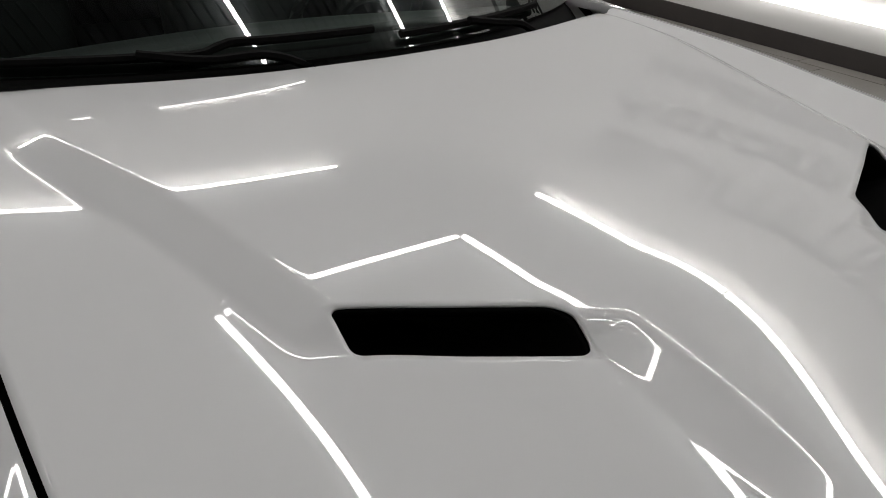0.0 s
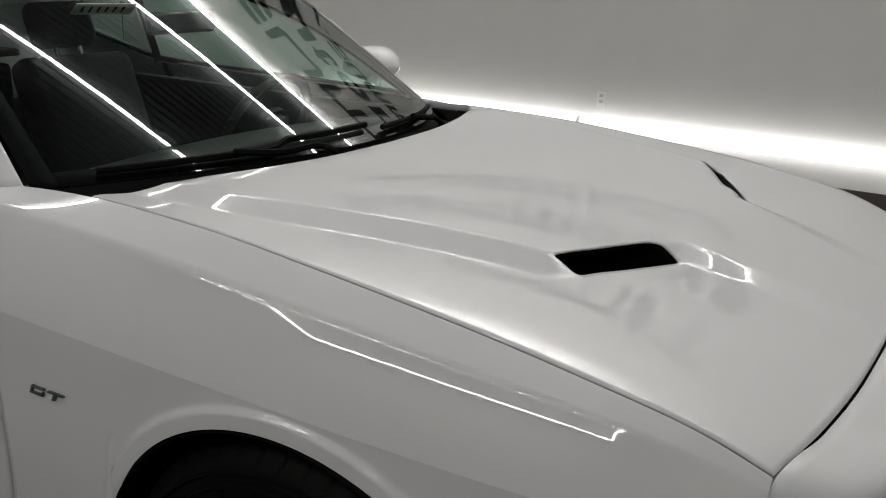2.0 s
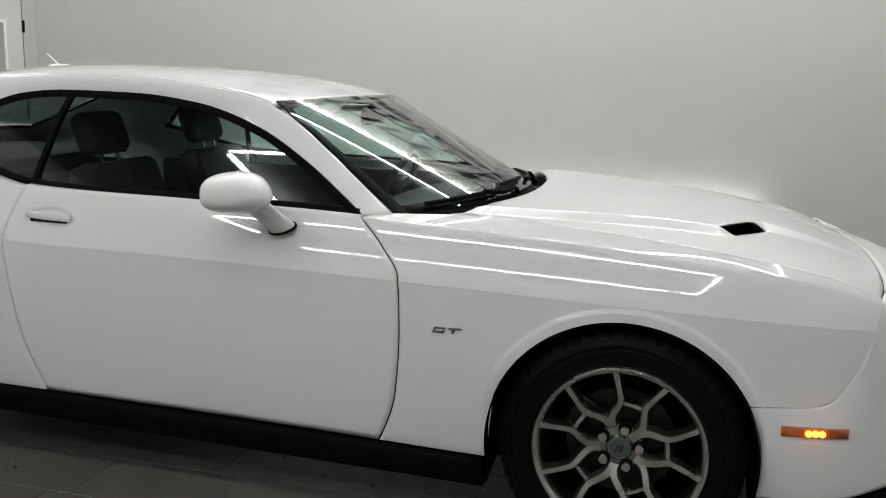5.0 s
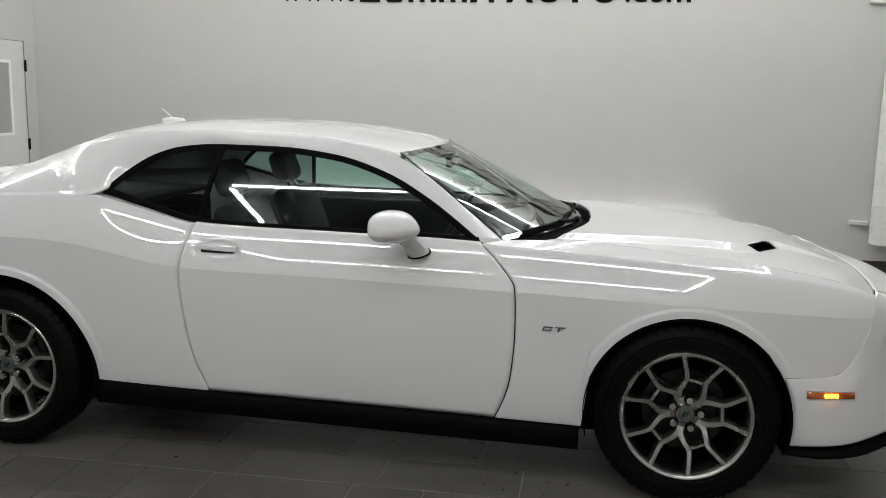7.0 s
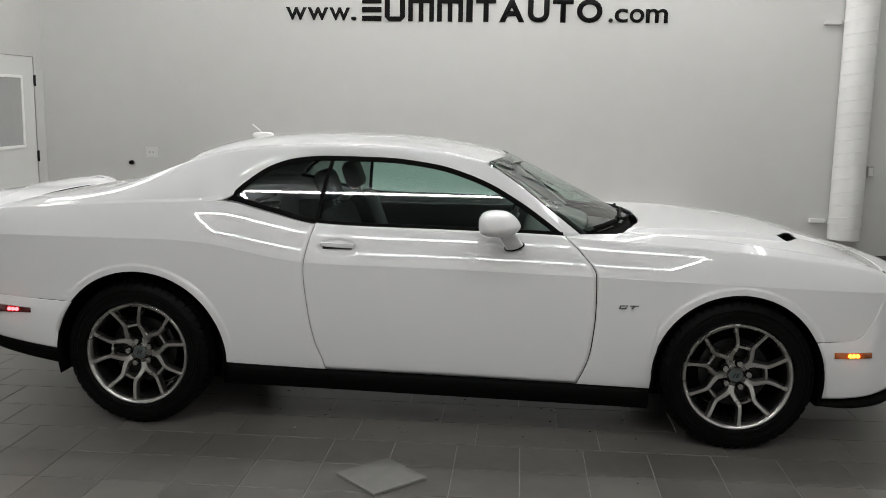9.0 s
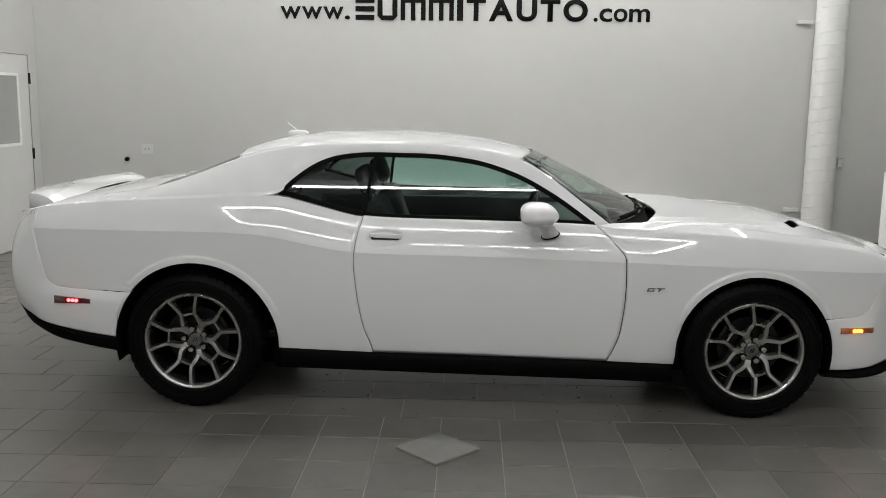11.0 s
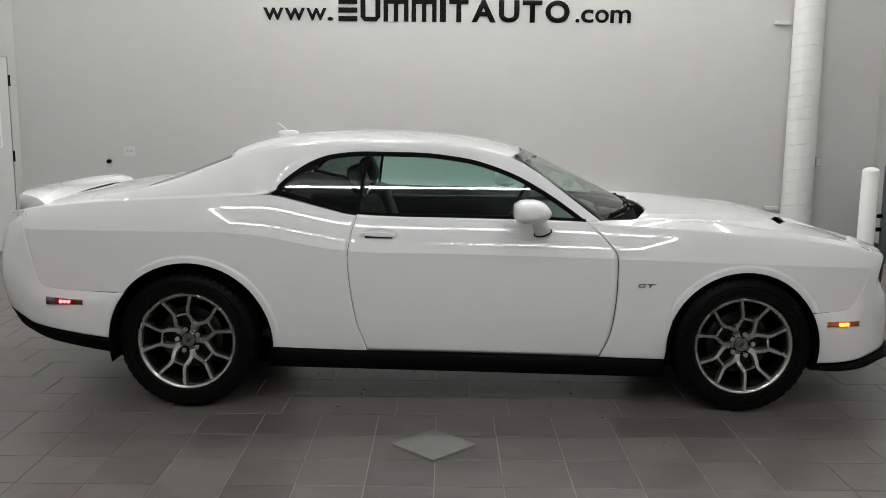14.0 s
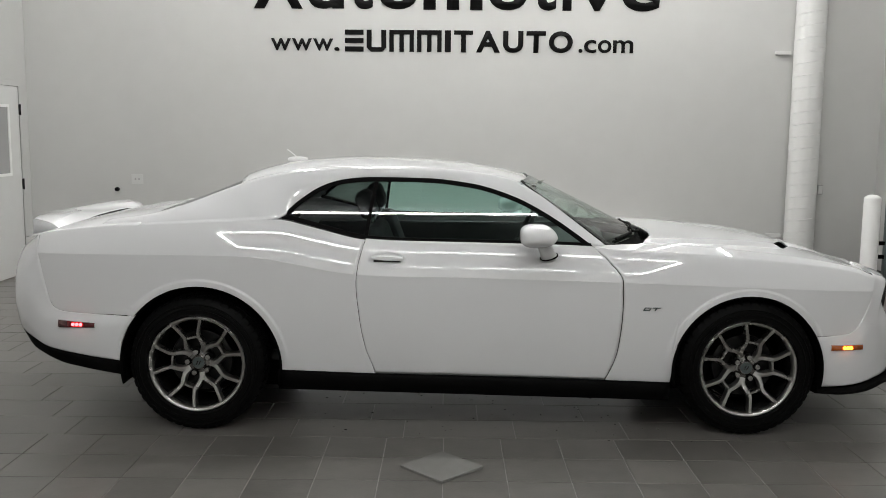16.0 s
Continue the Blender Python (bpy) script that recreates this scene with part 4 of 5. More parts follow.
# ---- wheels: built facing -y
def wheel(name, at, turn, spin):
    w = new(name)
    w.parent = car
    w.matrix_basis = pose(*at, 0, 0, turn)
    tagged(w, "grey split-spoke alloy wheel with a black tyre")
    # tyre, outer side at -y; shoulder cut into blocks
    prof = [(0.261, 0.100), (0.277, 0.122), (0.315, 0.122), (0.345, 0.108), (0.360, 0.092), (0.3655, 0.070), (0.3655, 0.042), (0.358, 0.040), (0.358, 0.032), (0.366, 0.030), (0.366, 0.004), (0.358, 0.003)]
    prof = prof + [(r_, -y_) for r_, y_ in prof[::-1]]
    V, F = [], []
    seg, m = 288, len(prof)
    for i in range(seg):
        a = 2 * math.pi * i / seg
        for j, (r_, y_) in enumerate(prof):
            if r_ > 0.352 and abs(y_) > 0.035 and i % 6 == 0:
                r_ -= 0.006
            V.append((r_ * math.cos(a), y_, r_ * math.sin(a)))
    for i in range(seg):
        for j in range(m - 1):
            k = (i + 1) % seg
            F.append([i * m + j, i * m + j + 1, k * m + j + 1, k * m + j])
    tyre = hang("tyre", mesh_from("tyre", V, F, RUBBER, angle=25), w, "black tyre with block tread")
    lathe("bead", [(0.2615, -0.112), (0.270, -0.1235), (0.277, -0.1225)], RUBBER, tyre, 96)
    for r_, ww in ((0.300, 0.0012), (0.325, 0.0015)):
        lathe("sidewall_ring", [(r_ - 0.004, -0.1222), (r_ - 0.002, -0.1238 - ww), (r_ + 0.002, -0.1238 - ww), (r_ + 0.004, -0.1218)], RUBBER, tyre, 96)
    # worn lettering band on the side wall
    for a0 in (100, 118, 136, 160, 300, 318, 336):
        bm = box_bm(-0.010, 0.010, -0.1245, -0.121, 0.282, 0.296, m=Matrix.Rotation(radians(a0), 4, "Y"))
        part("sidewall_mark", bm, RUBBER, tyre)
    rim_ = lathe("rim", [(0.226, -0.083), (0.2295, -0.099), (0.2345, -0.1085), (0.2390, -0.1118), (0.2455, -0.1135), (0.2500, -0.110), (0.2505, -0.100), (0.243, -0.095), (0.240, 0.10)], ALLOY, w, 96, "grey alloy rim")
    rim_.scale = (1.042, 1, 1.042)
    # barrel in the darkened alloy, for the shade behind the spokes
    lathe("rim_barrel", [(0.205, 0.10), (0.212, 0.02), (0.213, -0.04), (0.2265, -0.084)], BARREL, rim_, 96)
    lathe("rim_back", [(0.0, 0.055), (0.12, 0.06), (0.206, 0.075)], BLACK, w, 48, "dark inner side of the wheel")
    # ten spokes in five linked pairs
    def sweep(pts, name_):
        V, F = [], []
        n_ = len(pts)
        for i, (x_, z_, yf, wf) in enumerate(pts):
            a_, b_ = pts[max(i - 1, 0)], pts[min(i + 1, n_ - 1)]
            t_ = Vector((b_[0] - a_[0], b_[1] - a_[1])).normalized()
            p_ = Vector((-t_.y, t_.x))
            for s_, d_ in ((-1.55, 0.034), (-1.15, 0.006), (-0.8, 0.0), (0.8, 0.0), (1.15, 0.006), (1.55, 0.034)):
                V.append((x_ + p_.x * s_ * wf / 2, yf + d_, z_ + p_.y * s_ * wf / 2))
        for i in range(n_ - 1):
            for k in range(6):
                F.append([i * 6 + k, i * 6 + (k + 1) % 6, i * 6 + 6 + (k + 1) % 6, i * 6 + 6 + k])
        F += [[0, 1, 2, 3, 4, 5], [(n_ - 1) * 6 + k for k in (5, 4, 3, 2, 1, 0)]]
        return hang(name_, mesh_from(name_, V, F, ALLOY, angle=30), rim_)

    for k in range(5):
        c_ = radians(spin + 72 * k)
        for s_ in (-1, 1):
            way = []
            for r_, da, yf, wf in ((0.055, 34, -0.060, 0.027), (0.075, 33, -0.067, 0.024), (0.095, 28, -0.073, 0.022), (0.118, 20, -0.081, 0.0205), (0.142, 14.5, -0.087, 0.019), (0.165, 14.7, -0.093, 0.0180), (0.205, 16.8, -0.101, 0.0175), (0.243, 18.2, -0.107, 0.021)):
                a_ = c_ + s_ * radians(da)
                way.append((r_ * math.cos(a_), r_ * math.sin(a_), yf, wf))
            way = path3(way, 22)
            sweep([tuple(q) for q in way], "spoke")
        way = [(0.140 * math.cos(c_ + radians(q)), 0.140 * math.sin(c_ + radians(q)), -0.078, 0.013) for q in (-14, -8, 0, 8, 14)]
        way = [(x_ * (1 - 0.03 * (i in (1, 2, 3))), z_ * (1 - 0.03 * (i in (1, 2, 3))), y_, w_) for i, (x_, z_, y_, w_) in enumerate(way)]
        sweep(way, "spoke_link")
        # flat black disc for the shade in the pocket round each nut
        part("lug_pocket_shade", cyl_bm(0.0195, 0.006, 16, m=pose(0.057 * math.cos(c_), -0.0600, 0.057 * math.sin(c_), 90, 0, 0)), BLACK, rim_, "", True)
        part("lug_nut", cyl_bm(0.0150, 0.03, 12, r2=0.0125, m=pose(0.057 * math.cos(c_), -0.070, 0.057 * math.sin(c_), 90, 0, 0), bevel=0.002), CHROME, rim_, "", True)
    lathe("hub", [(0.078, 0.03), (0.074, -0.040), (0.066, -0.058), (0.040, -0.062), (0.036, -0.068), (0.0335, -0.073), (0.0, -0.0735)], BARREL, rim_, 40)
    cap = part("centre_cap", cyl_bm(0.030, 0.006, 32, m=pose(0, -0.0745, 0, 90, 0, 0), bevel=0.0015), BADGE, rim_, "grey centre cap with two dark stripes", True)
    for dx in (-0.006, 0.006):
        part("stripe", box_bm(-0.0028, 0.0028, -0.0795, -0.077, -0.012, 0.012, m=Matrix.Translation((dx, 0, 0)) @ Matrix.Rotation(radians(25), 4, "Y")), GLOSSB, rim_)
    lathe("brake_disc", [(0.07, -0.005), (0.165, -0.005), (0.168, 0.0), (0.168, 0.018), (0.07, 0.018)], STEEL, w, 48, "steel brake disc")
    part("brake_caliper", box_bm(-0.06, 0.06, -0.03, 0.05, 0.115, 0.178, 0.012, m=Matrix.Rotation(radians(60 if at[0] < 0 else -60), 4, "Y")), STEEL, w, "grey brake caliper", True)
    return w


for x_, spin in ((WHEELS[0][0], 77), (WHEELS[1][0], 103)):
    wheel("wheel", (x_, -0.800, TYRE), 0, spin)
    wheel("wheel", (x_, 0.800, TYRE), 180, spin)


# ---- door mirrors, handles, lamps, badge
def blob(name, c, ax, material, parent, label="", p=2.5, flat=None, nu=40, nv=24):
    V, F = [], []
    for i in range(nv + 1):
        la = -math.pi / 2 + math.pi * i / nv
        for j in range(nu):
            lo = 2 * math.pi * j / nu
            d = [math.cos(la) * math.cos(lo), math.cos(la) * math.sin(lo), math.sin(la)]
            e = p(d) if callable(p) else p
            k = (sum(abs(q) ** e for q in d)) ** (-1 / e)
            v = [q * k for q in d]
            if flat:
                v = flat(v)
            V.append([c[q] + ax[q] * v[q] for q in range(3)])
    for i in range(nv):
        for j in range(nu):
            F.append([i * nu + j, i * nu + (j + 1) % nu, (i + 1) * nu + (j + 1) % nu, (i + 1) * nu + j])
    return hang(name, mesh_from(name, V, F, material, angle=60), parent, label)


for s in (-1, 1):
    m_ = blob("side_mirror", (0.322, s * 1.035, 1.085), (0.098, 0.118, 0.064), PAINT, DOOR[s], "white door mirror housing", lambda d: 2.35 - 0.62 * d[0],
              lambda v: (v[0] * (0.92 if v[0] < 0 else 1.06), v[1] * (1 - 0.14 * v[0]), v[2] * (1.0 if v[2] > 0 else 0.90) - 0.12 * max(v[0], 0) ** 2), 56, 36)
    st = []
    for k in range(9):
        f = k / 8
        c_ = Vector((0.352, s * 1.00, 1.055)).lerp(Vector((0.398, s * 0.892, 0.962)), f)
        rx_, rz_ = 0.034 + 0.004 * f + 0.006 * max(0, f - 0.8) * 5, 0.030
        st.append([(c_.x + rx_ * math.cos(g), c_.y + 0.6 * rz_ * math.sin(g), c_.z + 0.5 * rz_ * math.sin(g) * s * -1 + 0.010 * math.cos(g)) for g in np.linspace(0, 2 * math.pi, 21)])
    sheet("mirror_stalk", np.array(st), PAINT, m_, "white mirror stalk", -1, out=(0.37, s * 0.94, 1.0))
    base = np.array(st[-1])
    ribbon_tube("mirror_gasket", base[:-1] + (0, s * 0.001, 0), 0.005, BLACK, m_, "black rubber gasket", 6, True)
    part("mirror_glass", box_bm(0.244, 0.256, s * 1.035 - 0.072, s * 1.035 + 0.072, 1.050, 1.118, 0.004), CHROME, m_, "mirror glass")
    hy = float(flank(-0.30, 0.945))
    bar = []
    for f in np.linspace(0, 1, 25).tolist():
        lift_, tall = 0.017 * math.sin(math.pi * min(max(f, 0.01), 0.99)) ** 0.3, 0.0115 * (0.7 + 0.3 * smooth01(f / 0.2))
        ring_ = []
        for g in np.linspace(0, 2 * math.pi, 17):
            a_, b_ = math.cos(g), math.sin(g)
            ring_.append((-0.540 + 0.168 * f, -(hy - 0.004 + lift_ + 0.007 * math.copysign(abs(a_) ** 0.4, a_)), 0.950 - 0.006 * f + tall * math.copysign(abs(b_) ** 0.4, b_)))
        bar.append(ring_)
    bar = [[tuple(np.mean(bar[0], 0))] * 17] + bar + [[tuple(np.mean(bar[-1], 0))] * 17]
    h_ = sheet("door_handle", np.array(bar), PAINT, DOOR[s], "white door handle", s, out=(-0.455, s * hy, 0.945), angle=50)
    # black bar added for the shade below the handle
    part("handle_shade_bar", box_bm(-0.528, -0.385, -0.003, 0.003, 0.925, 0.938, 0.002, m=Matrix.Translation((0, s * (hy + 0.003), 0))), GLOSSB, h_, "black bar for the shade under the handle")
    for nm, pts, z0, z1, lens, bulb in (("front_marker", ((1.918, 0.886), (1.98, 0.877), (2.04, 0.866), (2.10, 0.852)), 0.467, 0.497, AMBER, AMBERL), ("rear_marker", ((-2.212, 0.893), (-2.14, 0.905), (-2.07, 0.914), (-2.008, 0.922)), 0.556, 0.600, RED, REDL)):
        G = []
        for k, (x_, y_) in enumerate(pts):
            sh = 0.006 * k / 3 if nm == "rear_marker" else 0.0
            G.append([(x_, -y_ + 0.01, z0 + sh), (x_, -y_ - 0.004, z0 + 0.002 + sh), (x_, -y_ - 0.005, z1 - 0.002 - sh * 2), (x_, -y_ + 0.01, z1 - sh * 2)])
        lm = sheet(nm, np.array(G), lens, bumper if nm[0] == "f" else rbumper, ("amber" if nm[0] == "f" else "red") + " side marker lamp, lit", s, thick=0.003, out=(pts[0][0], 0, 0.5), angle=30)
        (xa, ya), (xb, yb) = pts[1], pts[2]
        for k in range(3):
            f = 0.2 + 0.3 * k
            part("bulb", cyl_bm(0.009, 0.004, 12, m=pose(xa + (xb - xa) * f, s * (ya + (yb - ya) * f + 0.0085), (z0 + z1) / 2, 90, 0, 0)), bulb, lm, "glowing lamp spot")
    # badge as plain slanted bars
    by = float(flank(0.95, 0.69))
    for x0, x1, z0, z1 in ((0.902, 0.938, 0.6955, 0.700), (0.902, 0.908, 0.682, 0.700), (0.902, 0.938, 0.682, 0.6865), (0.931, 0.938, 0.682, 0.691), (0.946, 0.988, 0.6955, 0.700), (0.962, 0.970, 0.682, 0.700)):
        bm = box_bm(x0, x1, -0.003, 0.003, z0, z1, 0.001)
        for v in bm.verts:
            v.co.x += (v.co.z - 0.69) * 0.5
            v.co.y += s * (float(flank(v.co.x, v.co.z)) + 0.002)
        part("badge_bar", bm, BADGE, car, "dark chrome badge bar")

# ---- roof aerial
ant = blob("roof_aerial", (-1.068, 0, 1.434), (0.062, 0.022, 0.018), WHITE, roof, "white roof aerial", 2.6)
ribbon_tube("aerial_fin", [(-1.075, 0, 1.448), (-1.095, 0, 1.466), (-1.128, 0, 1.492), (-1.133, 0, 1.494)], 0.0035, WHITE, ant)

# ---- wipers
def on_shield(u, v, up=0.0):
    """A point of the windshield: u over its width, v from top to bottom."""
    i, j = v * (Pshield.shape[0] - 1), u * (Pshield.shape[1] - 1)
    p = Pshield[int(min(i, Pshield.shape[0] - 1)), int(min(j, Pshield.shape[1] - 1))]
    return np.array(p) + np.array((0.4, 0, 0.9)) * up


for a_, b_, pv in (((0.07, 0.985), (0.52, 0.955), (1.00, -0.10, 1.005)), ((0.56, 0.985), (0.86, 0.985), (0.965, 0.46, 0.995))):
    bl = [on_shield(a_[0] + (b_[0] - a_[0]) * f, a_[1] + (b_[1] - a_[1]) * f, 0.012) for f in np.linspace(0, 1, 14)]
    w_ = ribbon_tube("wiper", path3(bl, 30), 0.008, COWL, car, "black windshield wiper", 6)
    ribbon_tube("wiper_arm", path3([pv, bl[9] + (0.045, 0, -0.014), bl[7] + (0.025, 0, -0.004), bl[5] + (0.01, 0, 0.008)], 16), 0.008, COWL, w_, "", 6)
    part("wiper_pivot", cyl_bm(0.02, 0.03, 16, m=pose(*pv, 0, 25, 0), bevel=0.004), COWL, w_, "", True)

# ---- cabin
part("cabin_floor", box_bm(-1.2, 0.9, -0.70, 0.70, 0.34, 0.38, 0.01), TRIM, car, "dark cabin floor")
for s in (-1, 1):
    part("door_trim", box_bm(-1.05, 0.72, -0.02, 0.02, 0.36, 0.985, 0.015, m=Matrix.Translation((0, s * 0.765, 0))), TRIM, car, "dark door lining", True)
dash = [[(0.62, -0.72, 0.96), (0.60, 0, 0.985), (0.62, 0.72, 0.96)], [(0.72, -0.72, 0.99), (0.80, 0, 1.02), (0.72, 0.72, 0.99)], [(0.52, -0.72, 0.95), (0.50, 0, 0.97), (0.52, 0.72, 0.95)], [(0.46, -0.72, 0.90), (0.44, 0, 0.91), (0.46, 0.72, 0.90)], [(0.50, -0.72, 0.70), (0.50, 0, 0.70), (0.50, 0.72, 0.70)]]
dash = [dash[1], dash[0], dash[2], dash[3], dash[4]]
sheet("dashboard", loft(dash, 31, 21), TRIM, car, "dark padded dashboard", -1, thick=0.02, out=(0.9, 0, 0.5))


def seat(y, x, rear=False):
    w = 0.25 if not rear else 0.29
    base_ = part("seat", box_bm(x - 0.26, x + 0.26, y - w, y + w, 0.40, 0.60, 0.06, 4), CLOTH, car, "dark cloth car seat", True)
    tilt = pose(x - 0.24, y, 0.52, 0, -20 if not rear else -28, 0)
    bm = box_bm(-0.06, 0.06, -w + 0.01, w - 0.01, 0, 0.60 if not rear else 0.48, 0.05, 4, m=tilt)
    part("backrest", bm, CLOTH, base_, "", True)
    part("headrest", box_bm(-0.05, 0.045, -0.13, 0.13, 0.63 if not rear else 0.47, 0.80 if not rear else 0.58, 0.045, 4, m=tilt), CLOTH, base_, "dark headrest", True)
    for k in (-0.05, 0.05):
        part("headrest_post", box_bm(-0.006, 0.006, k - 0.006, k + 0.006, 0.58 if not rear else 0.45, 0.68 if not rear else 0.52, m=tilt), CHROME, base_)


for s in (-1, 1):
    seat(s * 0.38, -0.12)
    seat(s * 0.33, -0.92, True)
sw = [(0.36 + 0.18 * math.sin(g) * 0.42, 0.37 + 0.185 * math.cos(g), 0.93 + 0.185 * math.sin(g) * 0.9) for g in np.linspace(0, 2 * math.pi, 40, endpoint=False)]
wheel_ = ribbon_tube("steering_wheel", sw, 0.015, TRIM, car, "dark steering wheel", 8, True)
part("airbag_cover", cyl_bm(0.075, 0.05, 24, m=pose(0.375, 0.37, 0.93, 0, -65, 0), bevel=0.015), TRIM, wheel_, "", True)
for g in (200, 340, 270):
    ribbon_tube("wheel_spoke", [(0.375, 0.37, 0.93), (0.36 + 0.18 * math.sin(radians(g)) * 0.42, 0.37 + 0.18 * math.cos(radians(g)), 0.93 + 0.18 * math.sin(radians(g)) * 0.9)], 0.016, TRIM, wheel_)
part("rear_view_mirror", box_bm(0.37, 0.40, -0.12, 0.12, 1.245, 1.305, 0.012, 3), GLOSSB, car, "black rear-view mirror", True)
part("headliner", box_bm(-1.15, 0.05, -0.52, 0.52, 1.352, 1.362, 0.003), TRIM, car, "dark headliner")
part("parcel_shelf", box_bm(-1.85, -1.15, -0.60, 0.60, 1.02, 1.05, 0.01), TRIM, car, "dark parcel shelf")
tag = part("windshield_tag", box_bm(-0.075, 0.075, -0.001, 0.001, -0.03, 0.03), PAPER, car, "white paper stock tag behind the windshield")
tag.matrix_basis = Matrix.Translation(on_shield(0.30, 0.10, -0.012)) @ pose(0, 0, 0, 62, 0, 70)
for k in range(6):
    part("ink_bar", box_bm(-0.056 + 0.02 * k, -0.051 + 0.02 * k, -0.0022, -0.0012, -0.015, 0.015), LETTER, tag)

# ------------------------------------------------------------------ the sign on the wall: raised black characters, the name as plain shapes
def glyph(sign, text, x0, x1, z0, z1, weight):
    """One character of the built-in font, made bold and fitted into a box on the wall, as a raised part of the sign."""
    font = bpy.data.curves.new("character", "FONT")
    font.body, font.size, font.offset, font.extrude, font.resolution_u = text, 1.0, weight, 0.0, 5
    maker = new("character", font)
    flat = bpy.data.meshes.new_from_object(maker.evaluated_get(bpy.context.evaluated_depsgraph_get()))
    bpy.data.objects.remove(maker)
    bm = bmesh.new()
    bm.from_mesh(flat)
    bpy.data.meshes.remove(flat)
    lo, hi = [f(v.co.x for v in bm.verts) for f in (min, max)], [f(v.co.y for v in bm.verts) for f in (min, max)]
    for v in bm.verts:
        v.co = Vector((x0 + (v.co.x - lo[0]) / (lo[1] - lo[0]) * (x1 - x0), -0.010, z0 + (v.co.y - hi[0]) / (hi[1] - hi[0]) * (z1 - z0)))
    bmesh.ops.recalc_face_normals(bm, faces=bm.faces[:])
    bm.normal_update()
    if sum(f.normal.y * f.calc_area() for f in bm.faces) > 0:
        bmesh.ops.reverse_faces(bm, faces=bm.faces[:])
    rim_ = bmesh.ops.extrude_edge_only(bm, edges=[e for e in bm.edges if e.is_boundary])
    for v in rim_["geom"]:
        if isinstance(v, bmesh.types.BMVert):
            v.co.y = 0.0
    return part("character", bm, LETTER, sign)


def solid(sign, points):
    """A raised plain shape from its outline."""
    bm = bmesh.new()
    face = bm.faces.new([bm.verts.new((x, 0, z)) for x, z in points])
    out = bmesh.ops.extrude_face_region(bm, geom=[face])
    for v in out["geom"]:
        if isinstance(v, bmesh.types.BMVert):
            v.co.y = -0.010
    bmesh.ops.recalc_face_normals(bm, faces=bm.faces[:])
    return part("sign_shape", bm, LETTER, sign)


def plain_shape(sign, kind, x0, x1, z0, z1, st):
    """A bar, bars with a bridge, or levels, in the room of one character."""
    h = z1 - z0
    if kind == "levels":
        for c, d in ((z0, z0 + st), (z0 + h / 2 - st / 2, z0 + h / 2 + st / 2), (z1 - st, z1)):
            solid(sign, [(x0, c), (x1, c), (x1, d), (x0, d)])
    elif kind == "cup":
        e = st * 0.8
        solid(sign, [(x0, z1), (x0, z0 + e), (x0 + e, z0), (x1 - e, z0), (x1, z0 + e), (x1, z1), (x1 - st, z1), (x1 - st, z0 + st * 0.9), (x0 + st, z0 + st * 0.9), (x0 + st, z1)])
    elif kind == "comb":
        m, k = (x0 + x1) / 2, st * 0.9
        solid(sign, [(x0, z0), (x0, z1), (x1, z1), (x1, z0), (x1 - k, z0), (x1 - k, z1 - k), (m + k / 2, z1 - k), (m + k / 2, z0), (m - k / 2, z0), (m - k / 2, z1 - k), (x0 + k, z1 - k), (x0 + k, z0)])
    elif kind == "bar":
        solid(sign, [(x0, z0), (x0, z1), (x1, z1), (x1, z0)])
    elif kind == "tee":
        m = (x0 + x1) / 2
        solid(sign, [(x0, z1), (x1, z1), (x1, z1 - st * 0.85), (m + st / 2, z1 - st * 0.85), (m + st / 2, z0), (m - st / 2, z0), (m - st / 2, z1 - st * 0.85), (x0, z1 - st * 0.85)])


def wall_sign(name, x0, z0, marks, label):
    """marks: what stands there, its left and right edge from x0, its bottom and height above z0; one character each."""
    sign = thing(name, label, "sign", at=(x0, YB - 0.001, z0))
    for what, a, b, low, h, weight in marks:
        if len(what) == 1:
            glyph(sign, what, a, b, low, low + h, weight)
        else:
            plain_shape(sign, what, a, b, low, low + h, weight)
    return sign


def spaced(shapes, x0, x1, h, gap, weight, low=0.0):
    """Characters side by side from x0 to x1, in the widths given."""
    unit = (x1 - x0 - gap * (len(shapes) - 1)) / sum(w for _, w, *_ in shapes)
    out, x = [], x0
    for what, w, *rest in shapes:
        hh = rest[0] if rest else 1.0
        below = rest[1] if len(rest) > 1 else 0.0
        out.append((what, x, x + w * unit, low + below * h, h * hh, weight if len(what) == 1 else rest[2] if len(rest) > 2 else 0.23 * h))
        x += w * unit + gap
    return out


NAME = [("levels", 1.0), ("cup", 1.05), ("comb", 1.32), ("comb", 1.32), ("bar", 0.33), ("tee", 1.02)]
wall_sign("wall_sign", -2.10, 2.485, spaced([("w", 1.3), ("w", 1.3), ("w", 1.3), (".", 0.34, 0.3)], 0, 0.755, 0.132, 0.012, 0.012), "small black raised letters on the grey wall")
wall_sign("wall_sign", -1.285, 2.480, spaced(NAME + [("A", 1.28), ("U", 1.08), ("T", 1.04), ("O", 1.28)], 0, 2.505, 0.235, 0.034, 0.035), "row of bold black raised letters and shapes on the grey wall")
wall_sign("wall_sign", 1.285, 2.485, spaced([(".", 0.32, 0.3), ("c", 1.0), ("o", 1.1), ("m", 1.65)], 0, 0.60, 0.14, 0.018, 0.014), "small black raised letters on the grey wall")
